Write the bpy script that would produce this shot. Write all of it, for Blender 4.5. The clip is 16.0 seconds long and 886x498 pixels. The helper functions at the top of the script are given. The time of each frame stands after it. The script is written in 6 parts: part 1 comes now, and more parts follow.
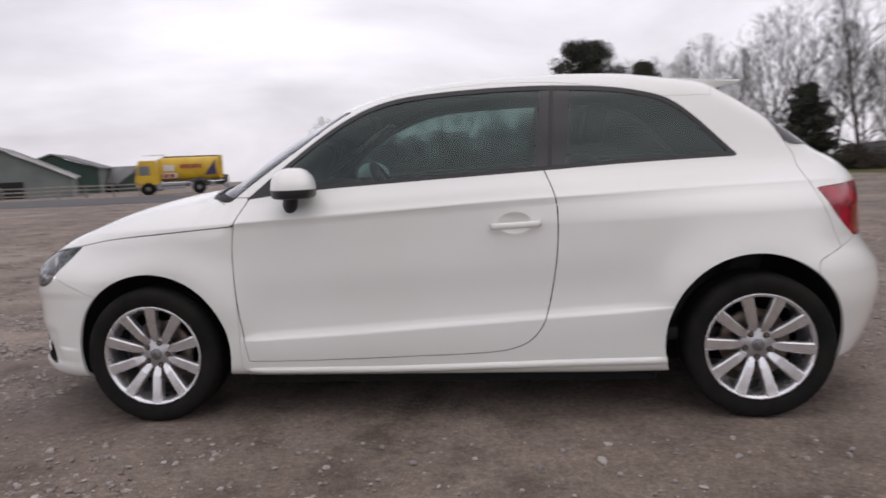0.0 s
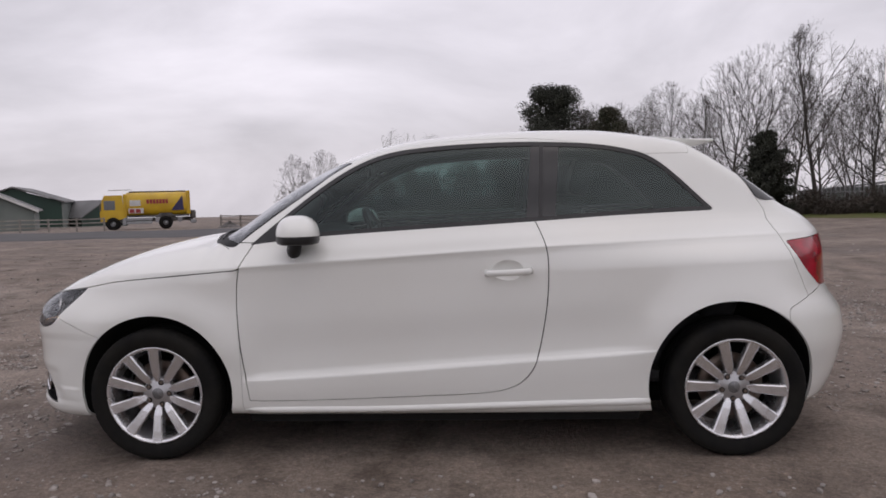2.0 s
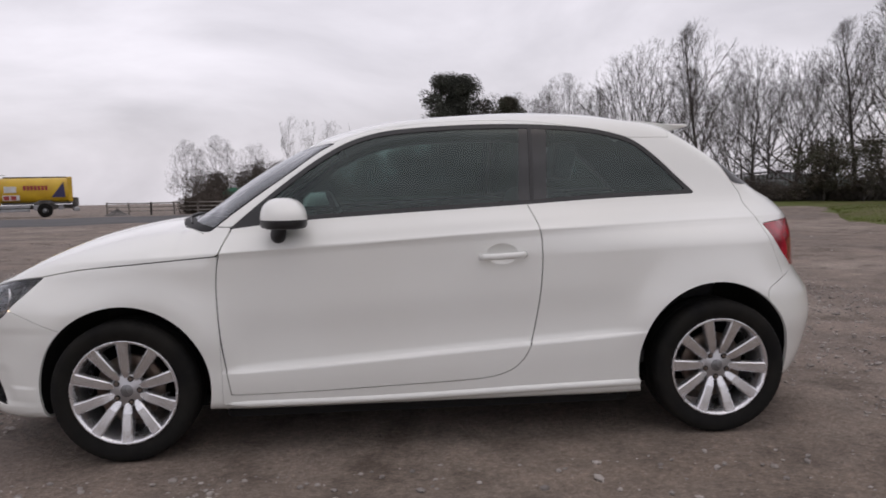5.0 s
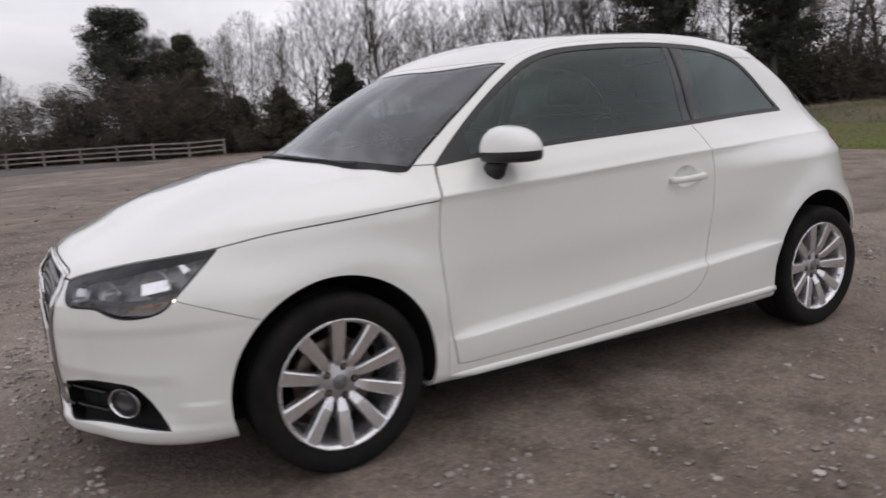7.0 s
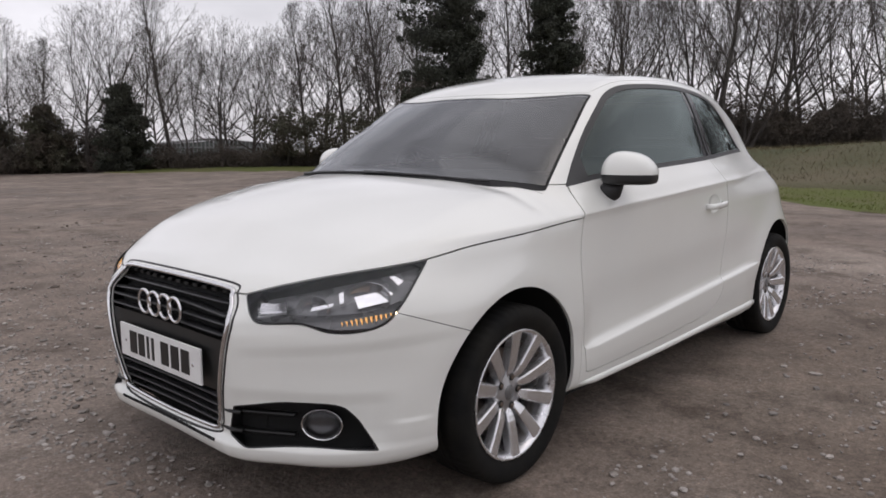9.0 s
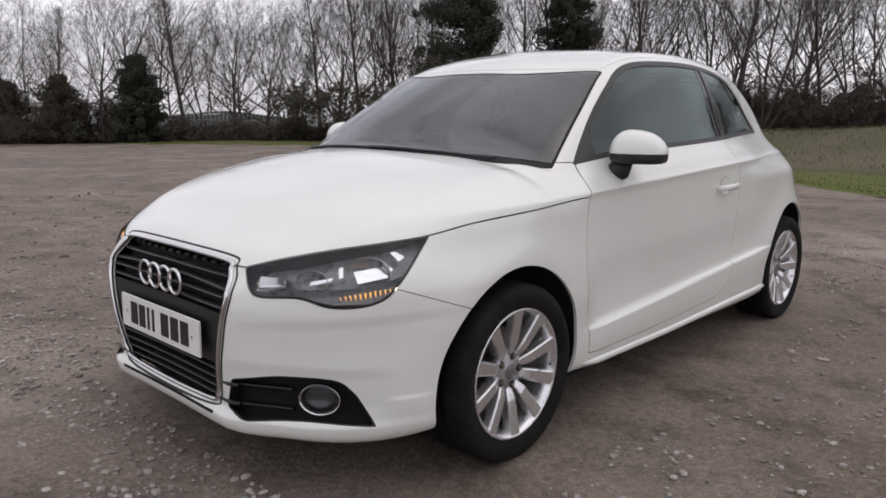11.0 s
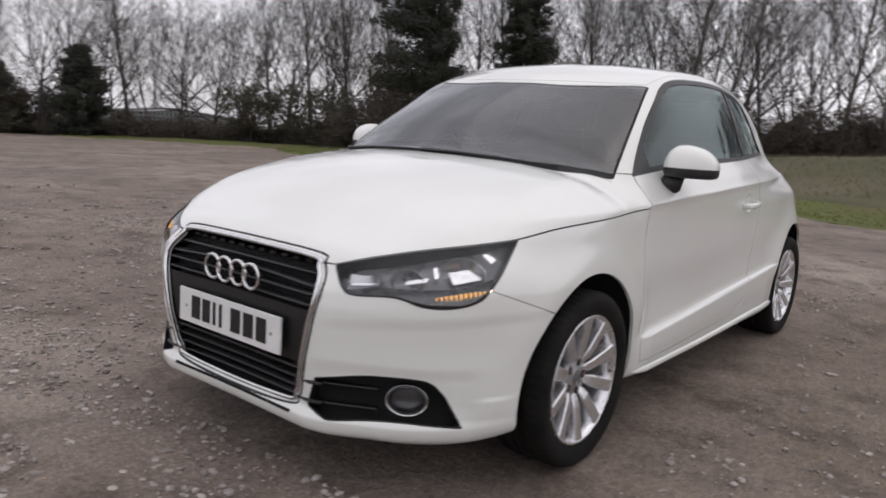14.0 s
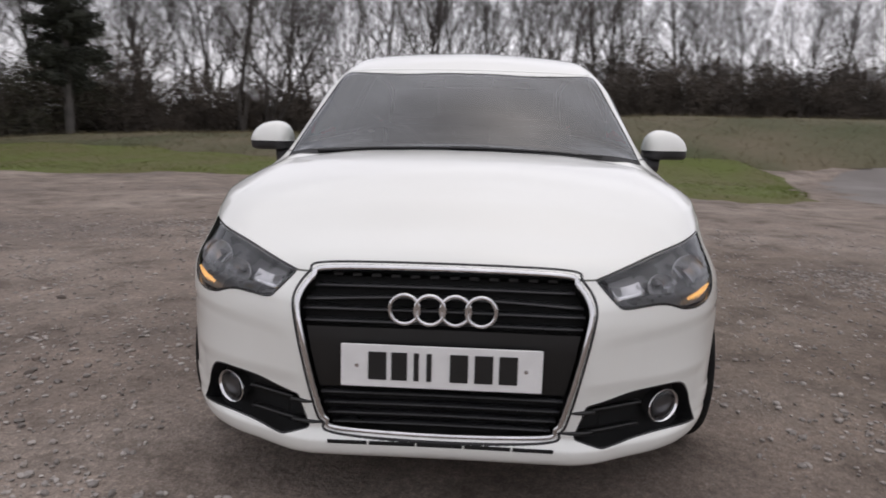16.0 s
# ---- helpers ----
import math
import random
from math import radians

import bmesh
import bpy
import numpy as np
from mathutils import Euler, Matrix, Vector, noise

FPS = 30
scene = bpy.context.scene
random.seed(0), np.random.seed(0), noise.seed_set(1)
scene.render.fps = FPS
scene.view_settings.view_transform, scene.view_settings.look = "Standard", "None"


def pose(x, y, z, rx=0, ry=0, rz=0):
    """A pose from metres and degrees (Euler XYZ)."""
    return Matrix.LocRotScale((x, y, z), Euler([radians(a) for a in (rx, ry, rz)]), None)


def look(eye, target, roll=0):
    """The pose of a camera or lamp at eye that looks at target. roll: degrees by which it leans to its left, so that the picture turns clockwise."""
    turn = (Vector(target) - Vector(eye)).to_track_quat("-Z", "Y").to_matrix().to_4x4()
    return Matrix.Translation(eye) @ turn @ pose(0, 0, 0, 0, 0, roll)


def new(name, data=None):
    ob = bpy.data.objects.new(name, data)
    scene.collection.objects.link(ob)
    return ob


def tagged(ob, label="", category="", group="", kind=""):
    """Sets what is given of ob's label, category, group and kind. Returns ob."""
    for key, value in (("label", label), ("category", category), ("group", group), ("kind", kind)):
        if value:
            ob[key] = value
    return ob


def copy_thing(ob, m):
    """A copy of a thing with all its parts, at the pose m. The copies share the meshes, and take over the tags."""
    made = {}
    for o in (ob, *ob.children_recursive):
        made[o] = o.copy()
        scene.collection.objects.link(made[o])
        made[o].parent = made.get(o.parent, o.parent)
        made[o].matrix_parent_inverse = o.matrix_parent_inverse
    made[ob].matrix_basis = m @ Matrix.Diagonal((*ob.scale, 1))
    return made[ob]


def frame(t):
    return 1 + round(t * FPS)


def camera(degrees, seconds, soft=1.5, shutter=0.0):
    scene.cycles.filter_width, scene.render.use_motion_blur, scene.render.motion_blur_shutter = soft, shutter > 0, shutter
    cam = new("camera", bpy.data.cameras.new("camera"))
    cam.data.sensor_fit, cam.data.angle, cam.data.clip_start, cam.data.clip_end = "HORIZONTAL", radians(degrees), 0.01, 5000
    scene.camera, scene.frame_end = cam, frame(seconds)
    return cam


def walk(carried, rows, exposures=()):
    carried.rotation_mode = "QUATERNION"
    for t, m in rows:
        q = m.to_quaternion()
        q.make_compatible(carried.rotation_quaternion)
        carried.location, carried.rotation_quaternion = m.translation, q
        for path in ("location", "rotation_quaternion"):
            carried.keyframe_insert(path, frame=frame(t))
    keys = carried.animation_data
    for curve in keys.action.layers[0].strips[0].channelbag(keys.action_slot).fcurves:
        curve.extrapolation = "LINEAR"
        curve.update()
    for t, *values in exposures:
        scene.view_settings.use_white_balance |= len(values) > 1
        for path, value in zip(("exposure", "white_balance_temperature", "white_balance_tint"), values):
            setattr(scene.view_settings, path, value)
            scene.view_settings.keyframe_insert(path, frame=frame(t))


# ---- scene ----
cam = camera(62.0, 16.0, soft=1.7, shutter=0.5)
PATH = [
    (0, (0.324, -3.698, 1.087), (0.110, -1.725, 0.839), -2.33),
    (0.5, (0.164, -3.809, 1.120), (0.141, -1.825, 0.874), -1.06),
    (1, (0.195, -3.851, 1.140), (0.111, -1.861, 0.959), -0.96),
    (1.5, (0.214, -3.866, 1.144), (0.093, -1.875, 0.998), -0.99),
    (2, (0.216, -3.870, 1.139), (0.094, -1.879, 0.992), -1.42),
    (2.5, (0.219, -3.862, 1.138), (0.090, -1.872, 0.991), -1.53),
    (3, (0.221, -3.862, 1.141), (0.079, -1.873, 0.995), -1.57),
    (5.5, (-0.566, -3.717, 1.114), (-0.329, -1.743, 0.895), -1.10),
    (6, (-1.129, -3.451, 1.108), (-0.746, -1.513, 0.793), -0.81),
    (6.5, (-1.584, -3.202, 1.108), (-0.780, -1.393, 0.824), -0.99),
    (7, (-2.040, -2.873, 1.122), (-1.058, -1.172, 0.757), -3.01),
    (7.5, (-2.426, -2.613, 1.115), (-1.236, -1.034, 0.814), -2.10),
    (8, (-2.686, -2.337, 1.090), (-1.417, -0.830, 0.745), -2.26),
    (8.5, (-2.934, -2.200, 1.106), (-1.503, -0.833, 0.812), -0.63),
    (9, (-3.070, -2.153, 1.102), (-1.599, -0.829, 0.813), 0.02),
    (9.5, (-3.061, -2.152, 1.091), (-1.632, -0.796, 0.751), 1.01),
    (12, (-3.022, -2.159, 1.098), (-1.574, -0.825, 0.749), 0.93),
    (12.5, (-3.024, -2.158, 1.097), (-1.582, -0.816, 0.752), 0.62),
    (13, (-3.019, -2.155, 1.096), (-1.582, -0.806, 0.753), 0.61),
    (13.5, (-3.056, -2.118, 1.087), (-1.617, -0.772, 0.742), 2.12),
    (14, (-3.312, -1.845, 1.059), (-1.762, -0.622, 0.742), 3.96),
    (14.5, (-3.468, -1.460, 1.002), (-1.797, -0.421, 0.643), 1.72),
    (15, (-3.636, -0.945, 1.023), (-1.811, -0.208, 0.667), 4.10),
    (15.5, (-3.752, -0.491, 1.042), (-1.818, -0.089, 0.734), 2.58),
    (16, (-3.778, -0.100, 1.038), (-1.807, 0.014, 0.724), 1.46),
]
walk(cam, [(t, look(eye, target, roll)) for t, eye, target, roll in PATH],
     exposures=[(0.0, 0.23, 6500, 13), (0.6, 0.15, 6500, 13), (1.3, 0.01, 6500, 14), (2.5, -0.03, 6500, 14), (5.5, 0.05, 6500, 12), (6.0, 0.19, 6500, 11), (7.0, 0.17, 6500, 10), (8.5, 0.17, 6500, 10), (9.5, 0.14, 6500, 10), (12.0, 0.21, 6500, 10), (16.0, 0.23, 6500, 10)])

# ---- sky and sun: a bright overcast afternoon ----
world = bpy.data.worlds.new("overcast_sky")
scene.world = world
world.use_nodes = True
wn, wl = world.node_tree.nodes, world.node_tree.links
wn.clear()
w_out = wn.new("ShaderNodeOutputWorld")
w_bg = wn.new("ShaderNodeBackground")
w_bg.inputs["Strength"].default_value = 0.108
w_sky = wn.new("ShaderNodeTexSky")
w_sky.sky_type = "NISHITA"
w_sky.sun_disc = False
SUN_EL, SUN_AZ = radians(70), radians(-28)          # azimuth counted from +x towards +y
w_sky.sun_elevation = SUN_EL
w_sky.sun_rotation = radians(90) - SUN_AZ
w_sky.air_density, w_sky.dust_density = 1.0, 4.0
w_co = wn.new("ShaderNodeTexCoord")
w_map = wn.new("ShaderNodeMapping")
w_map.inputs["Scale"].default_value = (1.0, 1.0, 2.6)
wl.new(w_co.outputs["Generated"], w_map.inputs["Vector"])
w_n = wn.new("ShaderNodeTexNoise")
w_n.inputs["Scale"].default_value = 2.1
w_n.inputs["Detail"].default_value = 7.0
w_n.inputs["Roughness"].default_value = 0.52
w_n.inputs["Distortion"].default_value = 0.35
wl.new(w_map.outputs["Vector"], w_n.inputs["Vector"])
w_r = wn.new("ShaderNodeValToRGB")
w_r.color_ramp.elements[0].position, w_r.color_ramp.elements[0].color = 0.32, (5.5, 5.33, 5.65, 1)
w_r.color_ramp.elements[1].position, w_r.color_ramp.elements[1].color = 0.66, (9.5, 9.2, 9.75, 1)
wl.new(w_n.outputs["Fac"], w_r.inputs["Fac"])
w_m = wn.new("ShaderNodeMix")
w_m.data_type = "RGBA"
w_m.inputs["Factor"].default_value = 0.86
wl.new(w_sky.outputs["Color"], w_m.inputs["A"])
wl.new(w_r.outputs["Color"], w_m.inputs["B"])
wl.new(w_m.outputs["Result"], w_bg.inputs["Color"])
wl.new(w_bg.outputs["Background"], w_out.inputs["Surface"])

sun_data = bpy.data.lights.new("sun", "SUN")
sun_data.energy, sun_data.angle, sun_data.color = 0.25, radians(90), (1.0, 0.96, 0.9)
sun = new("sun", sun_data)
sun_way = Vector((math.cos(SUN_EL) * math.cos(SUN_AZ), math.cos(SUN_EL) * math.sin(SUN_AZ), math.sin(SUN_EL)))
sun.matrix_world = look(sun_way * 60, (0, 0, 0))


# ---- materials ----
def mat(name, base, rough=0.5, metal=0.0, other=None, scale=6.0, fine=90.0, var=0.12, bump=0.15, depth=0.002, coat=0.0, spec=0.5, rvar=0.1,
        island=0.0, each=0.0, stretch=(1, 1, 1)):
    """A surface with two scales of variation: blotches between base and other, and fine grain that also gives the relief."""
    m = bpy.data.materials.new(name)
    m.use_nodes = True
    n, l = m.node_tree.nodes, m.node_tree.links
    b = n["Principled BSDF"]
    co = n.new("ShaderNodeTexCoord")
    mp = n.new("ShaderNodeMapping")
    mp.inputs["Scale"].default_value = stretch
    l.new(co.outputs["Object"], mp.inputs["Vector"])
    big, small = n.new("ShaderNodeTexNoise"), n.new("ShaderNodeTexNoise")
    big.inputs["Scale"].default_value, big.inputs["Detail"].default_value = scale, 5.0
    small.inputs["Scale"].default_value, small.inputs["Detail"].default_value = fine, 3.0
    for t in (big, small):
        l.new(mp.outputs["Vector"], t.inputs["Vector"])
    other = other or tuple(c * (1 - 2 * var) for c in base)
    ramp = n.new("ShaderNodeValToRGB")
    ramp.color_ramp.elements[0].position, ramp.color_ramp.elements[0].color = 0.36, (*other, 1)
    ramp.color_ramp.elements[1].position, ramp.color_ramp.elements[1].color = 0.62, (*base, 1)
    l.new(big.outputs["Fac"], ramp.inputs["Fac"])
    tone = n.new("ShaderNodeMapRange")
    tone.inputs["To Min"].default_value, tone.inputs["To Max"].default_value = 1 - var, 1 + var
    l.new(small.outputs["Fac"], tone.inputs["Value"])
    last = tone.outputs["Result"]
    for amount, kind, socket in ((island, "ShaderNodeNewGeometry", "Random Per Island"), (each, "ShaderNodeObjectInfo", "Random")):
        if amount:
            src, rng, mul = n.new(kind), n.new("ShaderNodeMapRange"), n.new("ShaderNodeMath")
            rng.inputs["To Min"].default_value, rng.inputs["To Max"].default_value = 1 - amount, 1 + amount
            mul.operation = "MULTIPLY"
            l.new(src.outputs[socket], rng.inputs["Value"])
            l.new(rng.outputs["Result"], mul.inputs[0])
            l.new(last, mul.inputs[1])
            last = mul.outputs["Value"]
    mix = n.new("ShaderNodeVectorMath")
    mix.operation = "SCALE"
    l.new(ramp.outputs["Color"], mix.inputs[0])
    l.new(last, mix.inputs["Scale"])
    l.new(mix.outputs["Vector"], b.inputs["Base Color"])
    rr = n.new("ShaderNodeMapRange")
    rr.inputs["To Min"].default_value, rr.inputs["To Max"].default_value = max(0.02, rough - rvar), min(1, rough + rvar)
    l.new(big.outputs["Fac"], rr.inputs["Value"])
    l.new(rr.outputs["Result"], b.inputs["Roughness"])
    b.inputs["Metallic"].default_value = metal
    b.inputs["Coat Weight"].default_value = coat
    b.inputs["Coat Roughness"].default_value = 0.04
    b.inputs["Specular IOR Level"].default_value = spec
    if bump:
        bp = n.new("ShaderNodeBump")
        bp.inputs["Strength"].default_value, bp.inputs["Distance"].default_value = bump, depth
        l.new(small.outputs["Fac"], bp.inputs["Height"])
        l.new(bp.outputs["Normal"], b.inputs["Normal"])
    return m


def glass(name, tint, ior=1.5, rough=0.0, sheen=(0.95, 0.97, 1.0)):
    """Thin tinted glass: what lies behind shows through, and the surface mirrors by its angle."""
    m = bpy.data.materials.new(name)
    m.use_nodes = True
    n, l = m.node_tree.nodes, m.node_tree.links
    n.remove(n["Principled BSDF"])
    tr, gl, fr, mx = n.new("ShaderNodeBsdfTransparent"), n.new("ShaderNodeBsdfGlossy"), n.new("ShaderNodeFresnel"), n.new("ShaderNodeMixShader")
    tr.inputs["Color"].default_value = (*tint, 1)
    gl.inputs["Roughness"].default_value = rough
    gl.inputs["Color"].default_value = (*sheen, 1)
    fr.inputs["IOR"].default_value = ior
    l.new(fr.outputs["Fac"], mx.inputs["Fac"])
    l.new(tr.outputs["BSDF"], mx.inputs[1])
    l.new(gl.outputs["BSDF"], mx.inputs[2])
    l.new(mx.outputs["Shader"], n["Material Output"].inputs["Surface"])
    return m


PAINT = mat("white_car_paint", (0.795, 0.805, 0.770), 0.32, 0, (0.770, 0.775, 0.735), 1.3, 900, 0.012, 0.03, 0.0003, coat=1.0, rvar=0.05)
BLACK_TRIM = mat("black_plastic_trim", (0.018, 0.018, 0.019), 0.45, 0, None, 9, 300, 0.15, 0.2, 0.0006)
GLOSS_BLACK = mat("gloss_black_pillar", (0.014, 0.014, 0.016), 0.14, 0, None, 5, 200, 0.1, 0.0, coat=0.6)
PILLAR_GLASS = mat("gloss_black_glass", (0.010, 0.010, 0.011), 0.03, 0, None, 5, 200, 0.1, 0.0, spec=0.62, rvar=0.01)
PILLAR = mat("satin_black_pillar", (0.010, 0.010, 0.011), 0.55, 0, None, 5, 200, 0.1, 0.0, spec=0.2)
SLAT = mat("satin_grille_slats", (0.030, 0.030, 0.032), 0.32, 0, None, 9, 300, 0.15, 0.1, 0.0006)
GRILLE_BLACK = mat("black_grille_plastic", (0.007, 0.007, 0.007), 0.4, 0, None, 9, 300, 0.15, 0.1, 0.0006)
SHELL = mat("dark_inner_shell", (0.006, 0.006, 0.006), 0.9, 0, None, 6, 120, 0.1, 0.1)
CHROME = mat("chrome", (0.78, 0.78, 0.79), 0.10, 1.0, (0.66, 0.66, 0.67), 12, 200, 0.04, 0.02, 0.0004, rvar=0.04)
ALLOY = mat("silver_alloy", (0.82, 0.82, 0.84), 0.27, 0.88, (0.74, 0.74, 0.75), 9, 260, 0.05, 0.08, 0.0005)
HUB_GREY = mat("grey_hub_metal", (0.50, 0.50, 0.51), 0.33, 0.8, (0.42, 0.42, 0.43), 9, 200, 0.06, 0.08, 0.0005)
RUBBER = mat("tyre_rubber", (0.006, 0.006, 0.006), 0.85, 0, (0.013, 0.012, 0.010), 7, 160, 0.2, 0.4, 0.001, spec=0.22)
DISC = mat("rusty_brake_disc", (0.22, 0.18, 0.15), 0.45, 0.7, (0.13, 0.09, 0.07), 14, 200, 0.15, 0.2)
SEAT = mat("charcoal_seat_cloth", (0.035, 0.035, 0.038), 0.9, 0, None, 10, 400, 0.2, 0.4, 0.001)
DASH = mat("dark_grey_dashboard", (0.03, 0.03, 0.032), 0.6, 0, None, 8, 500, 0.15, 0.4, 0.0008)
SCREEN = glass("windscreen_glass", (0.40, 0.41, 0.42), 1.90, 0.0, (0.95, 0.97, 1.0))
SIDE = glass("tinted_side_glass", (0.34, 0.44, 0.42), 1.62, 0.0, (0.84, 0.96, 0.94))
LENS = glass("clear_lamp_lens", (0.97, 0.97, 0.975), 1.40)
LAMP_IN = mat("grey_lamp_housing", (0.23, 0.23, 0.235), 0.28, 0.5, None, 18, 300, 0.1, 0.05)
REFLECT = mat("bright_reflector", (0.88, 0.88, 0.90), 0.22, 1.0, None, 30, 300, 0.03, 0.05)
BOWL = mat("satin_lamp_bowl", (0.66, 0.66, 0.67), 0.22, 0.75, None, 25, 300, 0.08, 0.05)
FACET = mat("bright_lamp_facet", (0.95, 0.95, 0.96), 0.10, 0.92, (0.88, 0.88, 0.90), 60, 300, 0.06, 0.03)
DARK_LAMP = mat("dark_lamp_bowl", (0.10, 0.10, 0.105), 0.22, 0.6, None, 30, 300, 0.1, 0.05)
AMBER = mat("amber_indicator", (0.95, 0.38, 0.06), 0.22, 0, (0.85, 0.30, 0.04), 40, 400, 0.1, 0.3, 0.001, coat=0.8)
RED_LAMP = mat("red_tail_lamp", (0.40, 0.004, 0.022), 0.18, 0, (0.22, 0.003, 0.012), 16, 300, 0.1, 0.0, coat=0.4)
PLATE_W = mat("white_number_plate", (0.80, 0.80, 0.79), 0.35, 0, None, 20, 300, 0.03, 0.03)
PLATE_K = mat("black_plate_bars", (0.012, 0.012, 0.012), 0.4, 0, None, 20, 300, 0.1, 0.0)


def lit(m, colour, strength):
    """Makes a lamp's own surface glow."""
    b = m.node_tree.nodes["Principled BSDF"]
    b.inputs["Emission Color"].default_value = (*colour, 1)
    b.inputs["Emission Strength"].default_value = strength
    return m


lit(AMBER, (1.0, 0.56, 0.20), 0.85)
GLOW = lit(mat("lit_side_light", (0.9, 0.8, 0.65), 0.3, 0, None, 40, 400, 0.05, 0.0), (1.0, 0.72, 0.45), 6.0)


# ---- mesh helpers ----
def part(name, bm, material, parent=None, label="", smooth=False):
    """Links a bmesh as one mesh object under a thing or a part."""
    me = bpy.data.meshes.new(name)
    bm.to_mesh(me)
    bm.free()
    if smooth:
        me.shade_smooth()
    return link(name, me, material, parent, label)


def link(name, me, material, parent=None, label=""):
    if material and not me.materials:
        me.materials.append(material)
    ob = new(name, me)
    if parent:
        ob.parent = parent
    if label:
        ob["label"] = label
    return ob


def again(ob, m, parent=None):
    """Another object on the same mesh, at the pose m."""
    o = new(ob.name.split(".")[0], ob.data)
    o.parent = parent if parent else ob.parent
    o.matrix_basis = m
    if "label" in ob:
        o["label"] = ob["label"]
    return o


def raw(name, verts, faces, material, parent=None, label="", smooth=False):
    me = bpy.data.meshes.new(name)
    me.from_pydata([tuple(v) for v in verts], [], [tuple(int(i) for i in f) for f in faces])
    if smooth:
        me.shade_smooth()
    return link(name, me, material, parent, label)


def box_bm(lo, hi, bevel=0.0, seg=2, bm=None):
    b = bmesh.new()
    c = [(a + d) / 2 for a, d in zip(lo, hi)]
    s = [abs(d - a) for a, d in zip(lo, hi)]
    bmesh.ops.create_cube(b, size=1, matrix=Matrix.LocRotScale(c, None, s))
    if bevel:
        bmesh.ops.bevel(b, geom=b.edges[:], offset=bevel, segments=seg, affect="EDGES", profile=0.6)
    return b if bm is None else joined(bm, b)


def joined(a, b):
    """a with the faces of b added; b is freed."""
    me = bpy.data.meshes.new("t")
    b.to_mesh(me)
    b.free()
    a.from_mesh(me)
    bpy.data.meshes.remove(me)
    return a


def lathe(profile, steps=64, axis="y"):
    """A closed or open profile of (radius, along) turned round an axis."""
    p = np.array(profile, float)
    a = np.linspace(0, 2 * np.pi, steps, endpoint=False)
    r, h = p[:, 0][None, :], p[:, 1][None, :]
    c, s = np.cos(a)[:, None], np.sin(a)[:, None]
    if axis == "y":
        v = np.stack([r * c, h + 0 * c, r * s], -1)
    elif axis == "x":
        v = np.stack([h + 0 * c, r * c, r * s], -1)
    else:
        v = np.stack([r * c, r * s, h + 0 * c], -1)
    k = len(p)
    f = [(i * k + j, i * k + j + 1, ((i + 1) % steps) * k + j + 1, ((i + 1) % steps) * k + j) for i in range(steps) for j in range(k - 1)]
    return v.reshape(-1, 3), f


def tube(points, radius, sides=8, closed=False, flat=1.0, up=(0, 0, 1)):
    """A round or flattened bar along a line of points."""
    p = np.array(points, float)
    n = len(p)
    if closed:
        d = np.roll(p, -1, 0) - np.roll(p, 1, 0)
    else:
        d = np.gradient(p, axis=0)
    d /= np.linalg.norm(d, axis=1)[:, None] + 1e-12
    u = np.cross(d, np.array(up, float))
    u /= np.linalg.norm(u, axis=1)[:, None] + 1e-12
    w = np.cross(u, d)
    r = np.broadcast_to(np.array(radius, float), (n,))
    a = np.linspace(0, 2 * np.pi, sides, endpoint=False)
    v = p[:, None] + r[:, None, None] * (np.cos(a)[None, :, None] * u[:, None] * flat + np.sin(a)[None, :, None] * w[:, None])
    f = [(i * sides + j, i * sides + (j + 1) % sides, ((i + 1) % n) * sides + (j + 1) % sides, ((i + 1) % n) * sides + j)
         for i in range(n if closed else n - 1) for j in range(sides)]
    if not closed:
        f += [tuple(range(sides - 1, -1, -1)), tuple((n - 1) * sides + j for j in range(sides))]
    return v.reshape(-1, 3), f


def curve1(xs, ys):
    """A smooth curve through knots, as a function."""
    xs, ys = np.array(xs, float), np.array(ys, float)
    h, d = np.diff(xs), np.diff(ys) / np.diff(xs)
    m = np.empty_like(ys)
    m[0], m[-1] = d[0], d[-1]
    w1, w2 = 2 * h[1:] + h[:-1], h[1:] + 2 * h[:-1]
    same = d[:-1] * d[1:] > 0
    with np.errstate(divide="ignore", invalid="ignore"):
        m[1:-1] = np.where(same, (w1 + w2) / (w1 / d[:-1] + w2 / d[1:]), 0)

    def f(x):
        x = np.asarray(x, float)
        i = np.clip(np.searchsorted(xs, x) - 1, 0, len(xs) - 2)
        t = (x - xs[i]) / h[i]
        lo, hi = t < 0, t > 1
        tt = np.clip(t, 0, 1)
        y = ((1 + 2 * tt) * (1 - tt) ** 2 * ys[i] + tt * (1 - tt) ** 2 * h[i] * m[i]
             + tt ** 2 * (3 - 2 * tt) * ys[i + 1] + tt ** 2 * (tt - 1) * h[i] * m[i + 1])
        return y + np.where(lo, (x - xs[0]) * m[0], 0) + np.where(hi, (x - xs[-1]) * m[-1], 0)
    return f


def ring(points, n=12, sharp=()):
    """A smooth closed outline through corner points; the corners named in sharp stay sharp."""
    p = np.array(points, float)
    k = len(p)
    out = []
    for i in range(k):
        a, b, c, d = p[i - 1], p[i], p[(i + 1) % k], p[(i + 2) % k]
        if i in sharp:
            a = b - (c - b)
        if (i + 1) % k in sharp:
            d = c + (c - b)
        for t in np.linspace(0, 1, n, endpoint=False):
            out.append(0.5 * (2 * b + (c - a) * t + (2 * a - 5 * b + 4 * c - d) * t * t + (3 * b - a - 3 * c + d) * t ** 3))
    return np.array(out)


